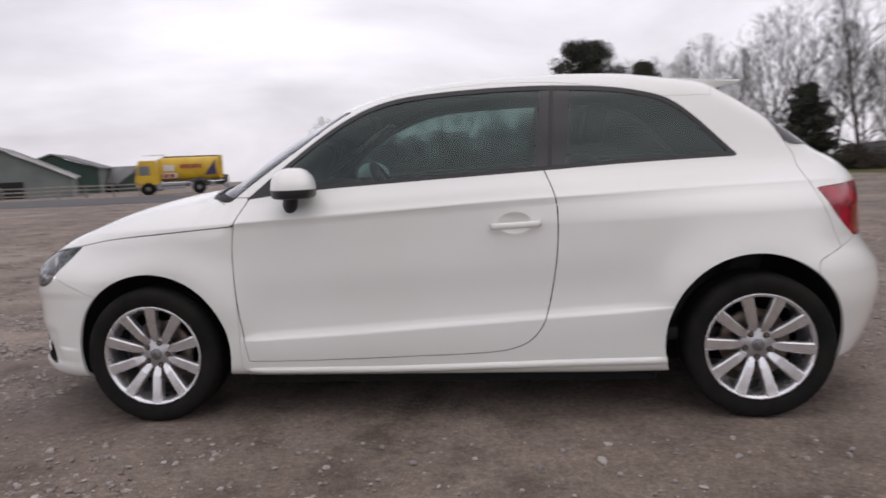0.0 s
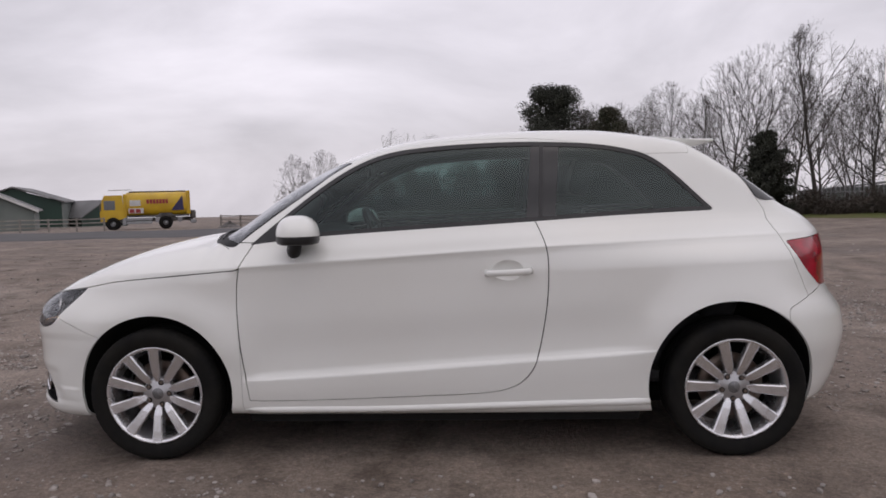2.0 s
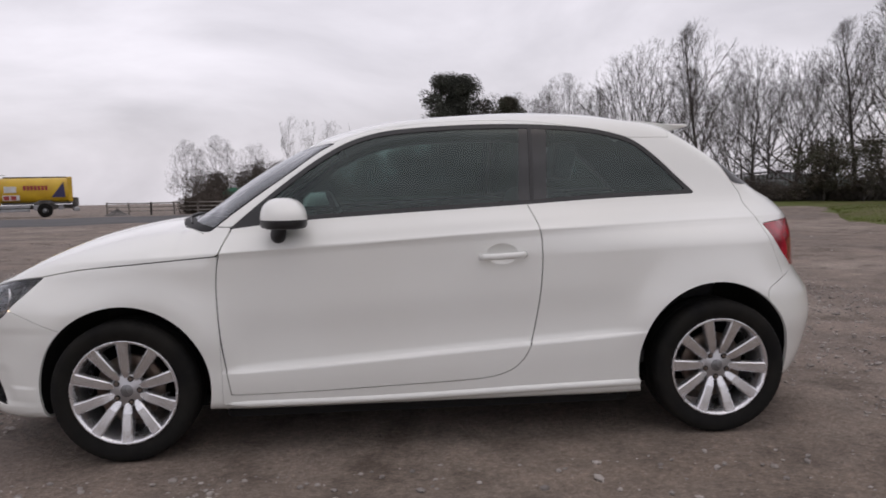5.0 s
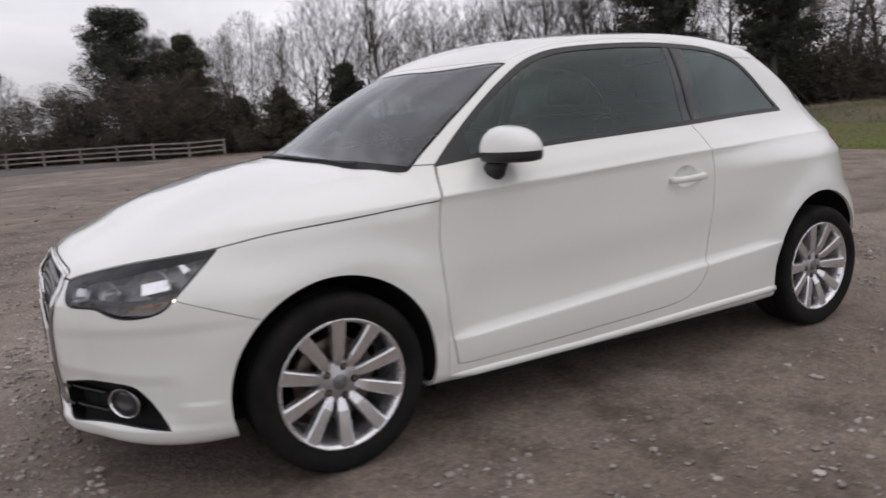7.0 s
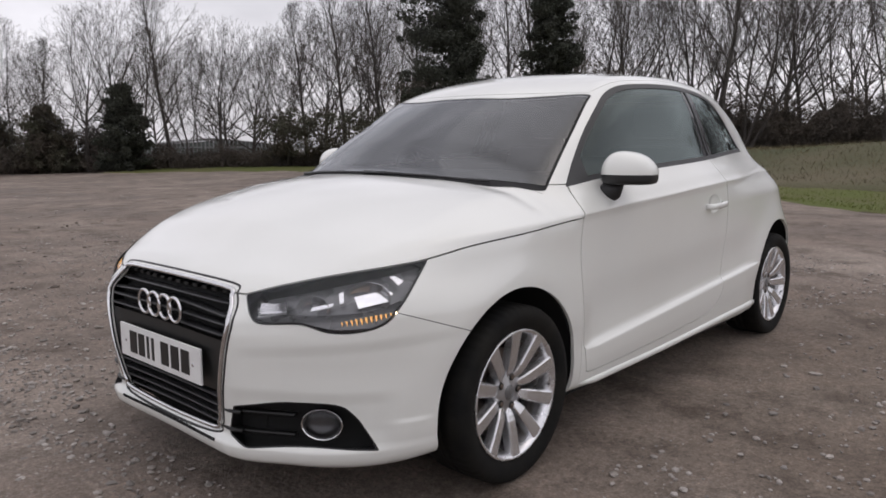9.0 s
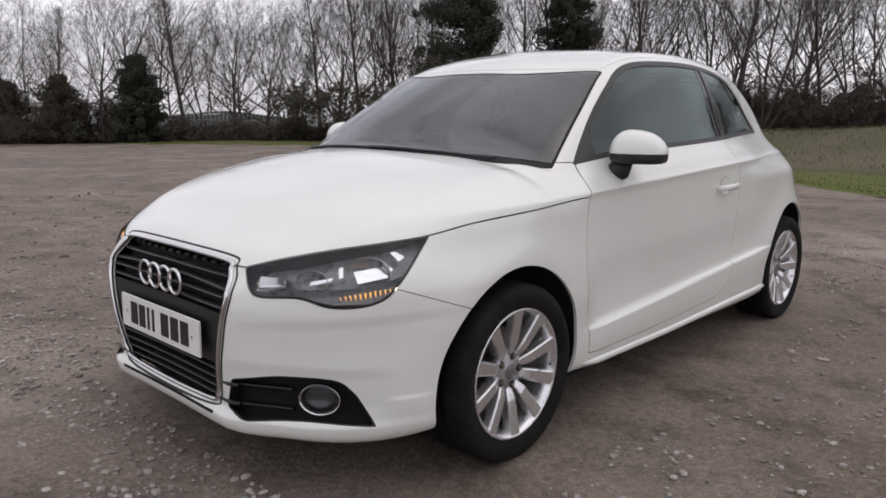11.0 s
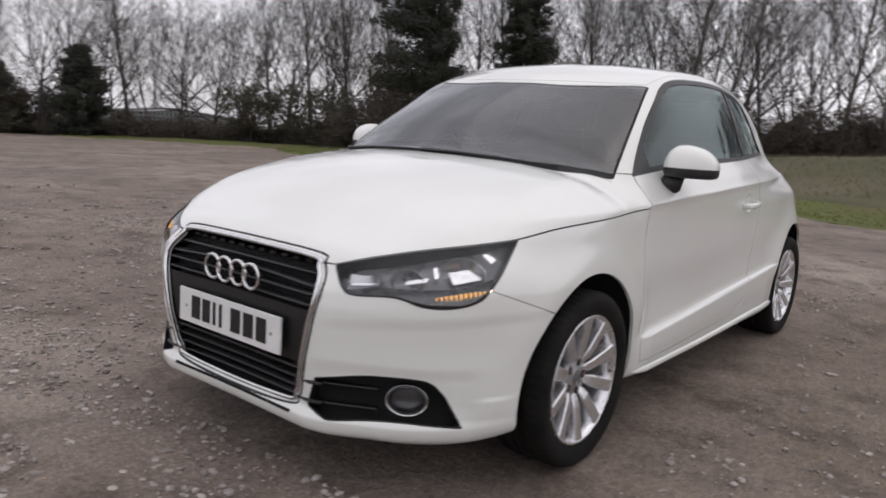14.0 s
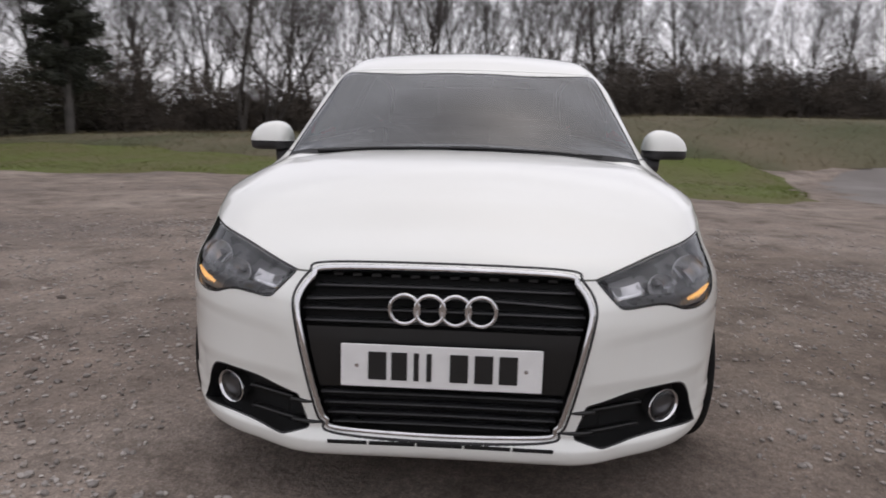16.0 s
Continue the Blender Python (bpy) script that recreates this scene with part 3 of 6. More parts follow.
for flip in (0, 1):
    side_of = (lambda s: s.mirrored()) if flip else (lambda s: s)
    side_of(surround).moved(0.002).put("window_surround", BLACK_TRIM, car, "black rubber window surround", 0.006)
    side_of(pillar).moved(0.004).put("door_pillar", PILLAR_GLASS, car, "gloss black pillar between the side windows", 0.006)
    side_of(pillar_seam).moved(0.001).put("pillar_seam", BLACK_TRIM, car, "black seal between the side windows", 0.006)
    side_of(sail).moved(0.002).put("mirror_base", BLACK_TRIM, car, "black plastic corner below the mirror", 0.006)
    for sk in (front_pane, rear_pane):
        side_of(sk).moved(0.005).put("side_window", SIDE, car, "dark tinted side window", 0.0).visible_shadow = False
rear_glass, _ = Skin(tailgate.v, tailgate.n, tailgate.t).cut(np.maximum.reduce([tailgate.v[:, 0] - 1.55, 1.08 - tailgate.v[:, 2], np.abs(tailgate.v[:, 1]) - 0.52]))
rear_glass.both().moved(-0.004).put("rear_window", GLOSS_BLACK, car, "dark rear window", 0.006)

# spoiler over the rear window
sv = []
for y in np.linspace(-0.34, 0.34, 25):
    c = -0.072 * (y / 0.7) ** 2
    tip = 1.318 - 0.06 * (abs(y) / 0.34) ** 4
    sv += [(1.02, y, 1.404 + c), (1.15, y, 1.388 + c), (tip, y, 1.384 + c), (tip + 0.003, y, 1.373 + c), (1.13, y, 1.340 + c)]
sf = [(i * 5 + j, i * 5 + j + 1, i * 5 + j + 6, i * 5 + j + 5) for i in range(24) for j in range(4)]
sf += [(i * 5 + 4, i * 5, i * 5 + 5, i * 5 + 9) for i in range(24)] + [(4, 3, 2, 1, 0), tuple(24 * 5 + j for j in range(5))]
raw("roof_spoiler", sv, sf, PAINT, car, "white roof spoiler", True)

# grille
part("radiator", box_bm((-1.90, -0.42, 0.22), (-1.86, 0.42, 0.66), 0.004), SHELL, car, "dark radiator behind the grille")
grille_skin.both().moved(0.045).put("grille_backing", SHELL, car, "black grille backing", 0.0)
gp = np.array([(p[0], p[1]) for p in GRILLE])
gv, gf = tube(nose_at(gp[:, 0], gp[:, 1], -0.001), 0.0076, 8, True, 1.0, (1, 0, 0))
raw("grille_frame", gv, gf, CHROME, car, "chrome grille frame", True)
mid_g = np.array([0.0, 0.47])
go = mid_g + (gp - mid_g) * np.array([1.038, 1.058])
gv, gf = tube(nose_at(go[:, 0], go[:, 1], 0.003), 0.0052, 6, True, 1.0, (1, 0, 0))
raw("grille_seal", gv, gf, BLACK_TRIM, car, "black seal round the grille frame", True)


def half_span(z):
    q = gp[gp[:, 0] > 0]
    q = q[np.argsort(q[:, 1])]
    return float(np.interp(z, q[:, 1], q[:, 0]))


for z in (0.656, 0.625, 0.594, 0.563, 0.366, 0.337, 0.308, 0.283):
    w = half_span(z) - 0.012
    ys = np.linspace(-w, w, 25)
    v, f = tube(nose_at(ys, np.full(25, z), 0.024), 0.0042, 8, False, 4.6)
    raw("grille_slat", v, f, SLAT, car, "", True)
for y in np.linspace(-0.275, 0.275, 12):
    q = nose_at(y, 0.672, 0.024)[0]
    part("grille_tooth", box_bm((q[0] - 0.004, y - 0.013, 0.665), (q[0] + 0.014, y + 0.013, 0.676), 0.003, 1), GRILLE_BLACK, car)
pv = []
ys, zs = np.linspace(-1, 1, 25), np.linspace(0.385, 0.545, 7)
for z in zs:
    w = half_span(z) - 0.014
    pv += list(nose_at(ys * w, np.full(25, z), 0.012))
pf = [(i * 25 + j, i * 25 + j + 1, (i + 1) * 25 + j + 1, (i + 1) * 25 + j) for i in range(6) for j in range(24)]
raw("plate_holder", pv, pf, GRILLE_BLACK, car, "black plastic number plate holder", True)

plate = part("number_plate", box_bm((-2.008, -0.253, 0.398), (-2.000, 0.253, 0.508), 0.003), PLATE_W, car, "white front number plate")
for y, w in ((0.160, 0.046), (0.105, 0.040), (0.062, 0.013), (0.030, 0.013), (-0.045, 0.046), (-0.107, 0.046), (-0.168, 0.046)):
    part("plate_bar", box_bm((-2.0100, y - w / 2, 0.418), (-2.0072, y + w / 2, 0.490)), PLATE_K, plate)
for y in (-0.212, 0.212):
    raw("plate_screw", *lathe([(0.0005, -0.002), (0.005, -0.0015), (0.006, 0.0)], 10, "x"), CHROME, plate).matrix_basis = pose(-2.0085, y, 0.453)
for i in range(4):
    cy = (i - 1.5) * 0.0640
    a = np.linspace(0, 2 * np.pi, 40, endpoint=False)
    pts = np.stack([np.full(40, -1.995 + 0.0015 * (i % 2)), cy + 0.037 * np.cos(a), 0.598 + 0.037 * np.sin(a)], 1)
    v, f = tube(pts, 0.0054, 8, True, 1.0, (1, 0, 0))
    raw("badge_ring", v, f, CHROME, car, "chrome ring of the badge", True)

# slot and lip under the grille; dark strips on the bumper paint the slot's shade
for y0, y1 in ((-0.29, -0.187), (-0.182, -0.0635), (-0.0585, 0.0585), (0.0635, 0.182), (0.187, 0.29)):
    ys = np.linspace(y0, y1, 9)
    v, f = tube(nose_at(ys, np.full(9, 0.242), -0.0003), 0.0056, 6, False, 0.35)
    raw("intake_slot", v, f, SHELL, car, "", True)


# head lamps and fog lamps
def bowl(r, depth, lip=0.004):
    return [(r + lip, 0), (r, 0.002)] + [(r * math.sin(a), -depth * math.cos(a)) for a in np.linspace(math.pi / 2, 0.02, 9)]


def facing(p, n):
    """The pose at p whose y axis points along n."""
    yv = Vector(n).normalized()
    xv = yv.cross(Vector((0, 0, 1))).normalized()
    zv = xv.cross(yv)
    m = Matrix((xv, yv, zv)).transposed().to_4x4()
    m.translation = Vector(p)
    return m


for flip in (0, 1):
    side_of = (lambda s: s.mirrored()) if flip else (lambda s: s)
    s = -1 if not flip else 1
    head = side_of(lamp_skin).moved(0.042).put("head_lamp", LAMP_IN, car, "dark grey head lamp unit with clear lens", 0.0)
    side_of(lamp_skin).moved(0.002).put("lens", LENS, head, "clear lamp lens", 0.0).visible_shadow = False
    rimband, _ = lamp_skin.cut(-(outside(LAMP, swing_view(lamp_skin)) + 0.0045))
    side_of(rimband).put("lamp_seal", GLOSS_BLACK, head, "black edge of the lamp", 0.05)
    def on_lamp(phis, zs, sink):
        q = swing_at(phis, zs, sink)
        q[:, 1] *= -s
        return q
    for phi, z, r, sq in ((41.3, 0.664, 0.040, 1.15), (51.8, 0.690, 0.052, 1.2)):
        m = facing(on_lamp(phi, z, 0.026)[0], (-0.86, 0.50 * s, 0.10)) @ Matrix.Diagonal((sq, 1, 0.84, 1))
        raw("reflector", *lathe(bowl(r, 0.026, 0.001), 32), BOWL, head, "grey lamp reflector bowl", True).matrix_basis = m
        raw("bulb_shield", *lathe([(0.0005, -0.004), (0.008, -0.006), (0.011, -0.014), (0.009, -0.026)], 16), LAMP_IN, head, "", True).matrix_basis = m @ Matrix.Translation((0.0, 0, 0.006))

    def facet(corners, sink, tilt):
        """A bright mirror-like face in the lamp, turned a little to the sky."""
        q = [on_lamp(p0, z0, sink - tilt * (k in (0, 1)))[0] for k, (p0, z0) in enumerate(corners)]
        mid = [(a0 + b0) / 2 for a0, b0 in zip(q, q[1:] + q[:1])]
        raw("reflector_facet", [q[0], mid[0], q[1], mid[1], q[2], mid[2], q[3], mid[3]], [tuple(range(8))], FACET, head, "bright mirror facet")
    facet(((49.8, 0.658), (55.4, 0.674), (54.8, 0.704), (49.0, 0.692)), 0.020, 0.003)
    facet(((54.6, 0.686), (56.4, 0.692), (56.0, 0.700), (54.2, 0.697)), 0.018, 0.002)
    facet(((57.6, 0.712), (58.8, 0.722), (57.2, 0.738), (56.0, 0.736)), 0.016, 0.002)
    facet(((41.0, 0.650), (45.0, 0.664), (45.4, 0.677), (41.4, 0.664)), 0.020, 0.002)
    facet(((31.4, 0.634), (35.6, 0.640), (35.6, 0.645), (31.2, 0.640)), 0.016, 0.001)
    facet(((46.4, 0.672), (47.2, 0.676), (47.0, 0.704), (46.2, 0.700)), 0.018, 0.002)
    grid = []
    for phi in np.linspace(30.6, 36.4, 7):
        for z in np.linspace(0.630, 0.672, 5):
            grid.append(on_lamp(phi, z + (phi - 33.5) * 0.0022, 0.020 + 0.014 * math.sin((phi - 30.6) / 5.8 * math.pi))[0])
    raw("corner_light", np.array(grid), [(i * 5 + j, i * 5 + j + 1, i * 5 + j + 6, i * 5 + j + 5) for i in range(6) for j in range(4)], BOWL, head, "grey inner lamp box", True)
    pts = on_lamp([30.2, 30.6, 31.2, 33.5, 36.0, 36.6, 36.2, 35.4], [0.664, 0.645, 0.631, 0.634, 0.640, 0.645, 0.656, 0.668], 0.014)
    raw("light_edge", *tube(pts, 0.0020, 6), REFLECT, head, "thin bright edge of the inner lamp box", True)
    v = []
    for phi in np.linspace(30.5, 59.5, 30):
        low = float(np.interp(phi, [30.5, 33, 39, 42, 45.5, 52, 55, 59.5], [0.621, 0.611, 0.614, 0.607, 0.597, 0.600, 0.613, 0.672]))
        up = float(np.interp(phi, [30.5, 36, 44, 52, 59.5], [0.628, 0.633, 0.640, 0.652, 0.684]))
        for k in range(4):
            v.append(on_lamp(phi, low + (up - low) * k / 3, (0.010, 0.014, 0.020, 0.034)[k])[0])
    raw("lamp_lip", v, [(i * 4 + j, i * 4 + j + 1, i * 4 + j + 5, i * 4 + j + 4) for i in range(29) for j in range(3)], LAMP_IN, head, "grey lower lip of the lamp", True)
    # the indicator: small amber faces that look straight ahead, stepped back one behind the other, with grey cheeks between them
    phis = np.linspace(46.5, 56.4, 12)
    amber_v, cheek_v = [], []
    for i in range(11):
        (xa, ya, _), (xb, yb, _) = on_lamp(phis[i:i + 2], np.full(2, 0.622), 0.017)
        mz = float(np.interp(phis[i], [46.5, 50, 56.2], [0.612, 0.617, 0.634]))
        hw = 0.0090 * math.sin(math.pi * (0.12 + 0.74 * i / 10)) ** 0.8
        amber_v += [(xa, ya, mz - hw), (xa, yb, mz - hw), (xa, yb, mz + hw), (xa, ya, mz + hw)]
        cheek_v += [(xa, yb, mz - hw), (xb, yb, mz - hw), (xb, yb, mz + hw), (xa, yb, mz + hw)]
    quads = [tuple(range(4 * i, 4 * i + 4)) for i in range(11)]
    raw("indicator", amber_v, quads, AMBER, head, "amber indicator strip, lit")
    raw("indicator_cheek", cheek_v, quads, LAMP_IN, head)
    raw("side_light", *lathe([(0.0005, 0.0035), (0.0024, 0.003), (0.0038, 0.0), (0.0024, -0.003), (0.0005, -0.0035)], 12), GLOW, head, "small lit side light", True).matrix_basis = facing(on_lamp(56.4, 0.640, 0.006)[0], (-0.8, 0.6 * s, 0))

    back = side_of(fog_skin).moved(0.045).put("fog_lamp_recess", SHELL, car, "black recess in the bumper", 0.0)
    side_rim, _ = fog_skin.cut(-(outside(FOG, swing_view(fog_skin)) + 0.004))
    side_of(side_rim).put("recess_edge", BLACK_TRIM, back, "", 0.045)
    for z, p0, p1 in ((0.342, 26.0, 37.5), (0.285, 25.0, 37.5)):
        pts = swing_at(np.linspace(p0, p1, 14), np.full(14, z), 0.016)
        pts[:, 1] *= -s
        v, f = tube(pts, 0.0055, 8, False, 2.0)
        raw("recess_slat", v, f, GRILLE_BLACK, back, "", True)
    for z, p0 in ((0.342, 22.4), (0.285, 20.8)):
        pts = swing_at(np.linspace(p0, 27.0, 6), np.full(6, z), 0.002)
        pts[:, 1] *= -s
        raw("slat_tip", *tube(pts, np.array([0.001, 0.004, 0.0058, 0.0064, 0.0064, 0.0064]), 6, False, 1.6), GRILLE_BLACK, back, "pointed slat end in the bumper", True)
    p = swing_at(42.8, 0.321, 0.010)[0]
    p[1] *= -s
    m = facing(p, (-0.79, 0.61 * s, 0.02)) @ Matrix.Diagonal((1.0, 1, 0.76, 1))
    v, f = lathe([(0.048, -0.03), (0.056, -0.012), (0.0590, 0.004), (0.0582, 0.007), (0.0566, 0.007), (0.054, -0.004)], 40)
    fog = raw("fog_lamp", v, f, CHROME, car, "round fog lamp with chrome ring", True)
    fog.matrix_basis = m
    v, f = lathe(bowl(0.051, 0.02), 32)
    raw("fog_reflector", v, f, DARK_LAMP, fog, "", True)
    v, f = lathe([(0.052, 0.001), (0.04, 0.005), (0.02, 0.007), (0.0005, 0.0075)], 32)
    raw("fog_lens", v, f, LENS, fog, "", True)

    # door handle with its hollow
    hx = np.linspace(0.205, 0.395, 15)
    hp = flank_at(hx, 0.808 + (hx - 0.2) * 0.04, 0.0)
    hp[:, 1] -= 0.020 + 0.014 * np.sin(np.linspace(0, np.pi, 15)) ** 0.5
    hp[[0, -1], 1] += 0.022
    hp[:, 1] *= -s
    v, f = tube(hp, 0.0135, 10, False, 0.62)
    raw("door_handle", v, f, PAINT, car, "white door handle", True)
    dish = hollow.v.copy()
    e = np.hypot((dish[:, 0] - 0.297) / 0.066, (dish[:, 2] - 0.819) / 0.043)
    dish[:, 1] += 0.012 * np.clip(1 - e ** 2, 0, 1) ** 0.7
    nn = np.stack([(dish[:, 0] - 0.297) * -9, np.full(len(dish), -1.0), (dish[:, 2] - 0.819) * -16], 1)
    side_of(Skin(dish, nn, hollow.t)).put("handle_hollow", PAINT, car, "pressed hollow behind the door handle", 0.0)

    # door mirror: a domed white cap over a black lower shell
    nu, nv = 40, 12
    MX, MY, MZ, HX, HY, TALL = -0.586, 0.840, 0.982, 0.104, 0.094, 0.096

    def plan_ring(grow_by, z, low):
        """One closed ring of the mirror's plan: blunt inside, tapering outwards, flatter towards the glass."""
        q = []
        for i in range(nu):
            u = 2 * math.pi * i / nu
            cu, su = math.cos(u), math.sin(u)
            xx = HX * math.copysign(abs(cu) ** 0.75, cu) * grow_by
            yy = HY * math.copysign(abs(su) ** 0.8, su) * grow_by
            out_w = (yy / HY + 1) / 2
            xx *= 0.92 if xx > 0 else 1.0 - 0.42 * out_w ** 1.6
            q.append((MX + xx + 0.012 * out_w, s * (MY + yy), MZ + (z if low else z * (1.02 - 0.10 * (1 - out_w) ** 2 - 0.42 * out_w ** 1.7))))
        return q
    mv = []
    for j in range(nv + 1):
        w = math.pi / 2 * j / nv
        mv += plan_ring(max(math.cos(w), 0.004) ** 0.72, TALL * math.sin(w) ** 0.95, False)
    mf = [(j * nu + i, j * nu + (i + 1) % nu, (j + 1) * nu + (i + 1) % nu, (j + 1) * nu + i) for j in range(nv) for i in range(nu)]
    me = raw("door_mirror", mv, mf, PAINT, car, "door mirror with white cap and black foot", True)
    lv = plan_ring(0.985, -0.0015, True) + plan_ring(0.985, -0.020, True) + plan_ring(0.93, -0.031, True) + plan_ring(0.78, -0.036, True) + plan_ring(0.02, -0.037, True)
    lf = [(j * nu + i, j * nu + (i + 1) % nu, (j + 1) * nu + (i + 1) % nu, (j + 1) * nu + i) for j in range(4) for i in range(nu)]
    raw("mirror_lower", lv, lf, BLACK_TRIM, me, "black lower half of the mirror", True)
    v, f = tube([(-0.612, s * 0.715, 0.900), (-0.612, s * 0.752, 0.902), (-0.610, s * 0.780, 0.918), (-0.600, s * 0.792, 0.965)], [0.040, 0.042, 0.041, 0.038], 12, False, 0.75, (0, 0, 1))
    raw("mirror_foot", v, f, BLACK_TRIM, me, "black mirror foot", True)
    raw("mirror_glass", *lathe([(0.0005, 0), (0.03, 0.0), (0.052, 0.0)], 20, "x"), CHROME, me).matrix_basis = pose(-0.508, s * 0.826, 1.010) @ Matrix.Diagonal((1, 1.2, 0.72, 1))

# raised strip along each sill
for s in (-1, 1):
    xs = np.linspace(-0.84, 0.876, 40)
    q = flank_at(xs, 0.236 + 0.024 * ease(-0.4, 0.85, xs), 0.004)
    q[:, 1] *= -s
    raw("sill_strip", *tube(q, np.concatenate([[0.006, 0.013], np.full(37, 0.0165), [0.015]]), 10, False, 1.0), PAINT, car, "white raised strip along the sill", True)

# wipers, parked low along the foot of the windscreen
for y0, y1, up in ((0.54, -0.08, 0.020), (0.04, -0.52, 0.026)):
    ys = np.linspace(y0, y1, 24)
    xs = SCREEN_LOW(np.abs(ys)) + up
    zs = TOP_Z(xs) - CROWN(xs) * (ys / 0.7) ** 2 + 0.006
    raw("wiper", *tube(np.stack([xs, ys, zs], 1), np.linspace(0.008, 0.004, 24), 6, False, 0.8), BLACK_TRIM, car, "black wiper arm", True)

# floor pan, sills' dark underside and wheel housings
part("floor_pan", box_bm((-0.86, -0.72, 0.148), (0.86, 0.72, 0.24), 0.03), SHELL, car, "dark underbody")
part("engine_tray", box_bm((-1.80, -0.50, 0.140), (-0.80, 0.50, 0.24), 0.02), SHELL, car, "dark tray under the engine")
part("rear_underbody", box_bm((0.80, -0.48, 0.165), (1.58, 0.48, 0.26), 0.02), SHELL, car, "dark underbody at the rear")
for ax, zc, r in ((AXLE_F, 0.311, 0.351), (1.219, 0.325, 0.359)):
    for s in (-1, 1):
        a = np.linspace(math.radians(-22), math.radians(202), 30)
        hx, hz = ax + r * np.cos(a), np.maximum(zc + r * np.sin(a), 0.20)
        edge = np.minimum(np.abs(flank_at(hx, hz)[:, 1]) - 0.014, 0.80)
        v = [(px, s * py, pz) for px, py, pz in zip(hx, edge, hz)] + [(px, s * 0.50, pz) for px, pz in zip(hx, hz)]
        f = [(i, i + 1, i + 31, i + 30) for i in range(29)] + [tuple(range(30, 60))]
        raw("wheel_housing", v, f, SHELL, car, "black wheel housing", True)

# wheels
tyre_q = [(0.208, -0.085), (0.225, -0.098), (0.255, -0.106), (0.280, -0.103), (0.289, -0.094), (0.295, -0.082), (0.2965, -0.05), (0.297, -0.022), (0.291, -0.020), (0.291, -0.014), (0.297, -0.012), (0.297, 0.012), (0.291, 0.014), (0.291, 0.020), (0.297, 0.022),
          (0.2965, 0.05), (0.295, 0.082), (0.289, 0.094), (0.28, 0.103), (0.255, 0.106), (0.225, 0.098), (0.208, 0.085)]
tyre_p = [(0.208 + (pr - 0.208) * 0.90, ph) for pr, ph in tyre_q]
rim_p = [(0.200, -0.060), (0.206, -0.080), (0.2125, -0.092), (0.2105, -0.0955), (0.205, -0.0945), (0.198, -0.086), (0.193, -0.066), (0.186, -0.02), (0.182, 0.04), (0.186, 0.085)]
hub_p = [(0.0005, -0.060), (0.030, -0.060), (0.036, -0.056), (0.062, -0.057), (0.068, -0.052), (0.072, -0.03), (0.060, 0.0)]


def spoke_mesh():
    """One tapering spoke from the hub to the rim, with a flat face and sloping flanks."""
    v, f = [], []
    rows = [(0.034, 0.0105, -0.050, 0.022), (0.056, 0.0120, -0.058, 0.030), (0.074, 0.0165, -0.067, 0.034), (0.092, 0.0188, -0.074, 0.034), (0.125, 0.0200, -0.080, 0.032), (0.160, 0.0215, -0.086, 0.030), (0.188, 0.0232, -0.090, 0.026), (0.206, 0.0245, -0.0930, 0.02)]
    for r, w, y, d in rows:
        v += [(-w * 1.12, y + d, r), (-w, y + 0.004, r), (-w * 0.78, y, r), (w * 0.78, y, r), (w, y + 0.004, r), (w * 1.12, y + d, r)]
    for i in range(len(rows) - 1):
        f += [(i * 6 + j, i * 6 + j + 1, i * 6 + j + 7, i * 6 + j + 6) for j in range(5)]
    f.append((0, 1, 2, 3, 4, 5)[::-1])
    f.append(tuple((len(rows) - 1) * 6 + j for j in range(6)))
    return v, f


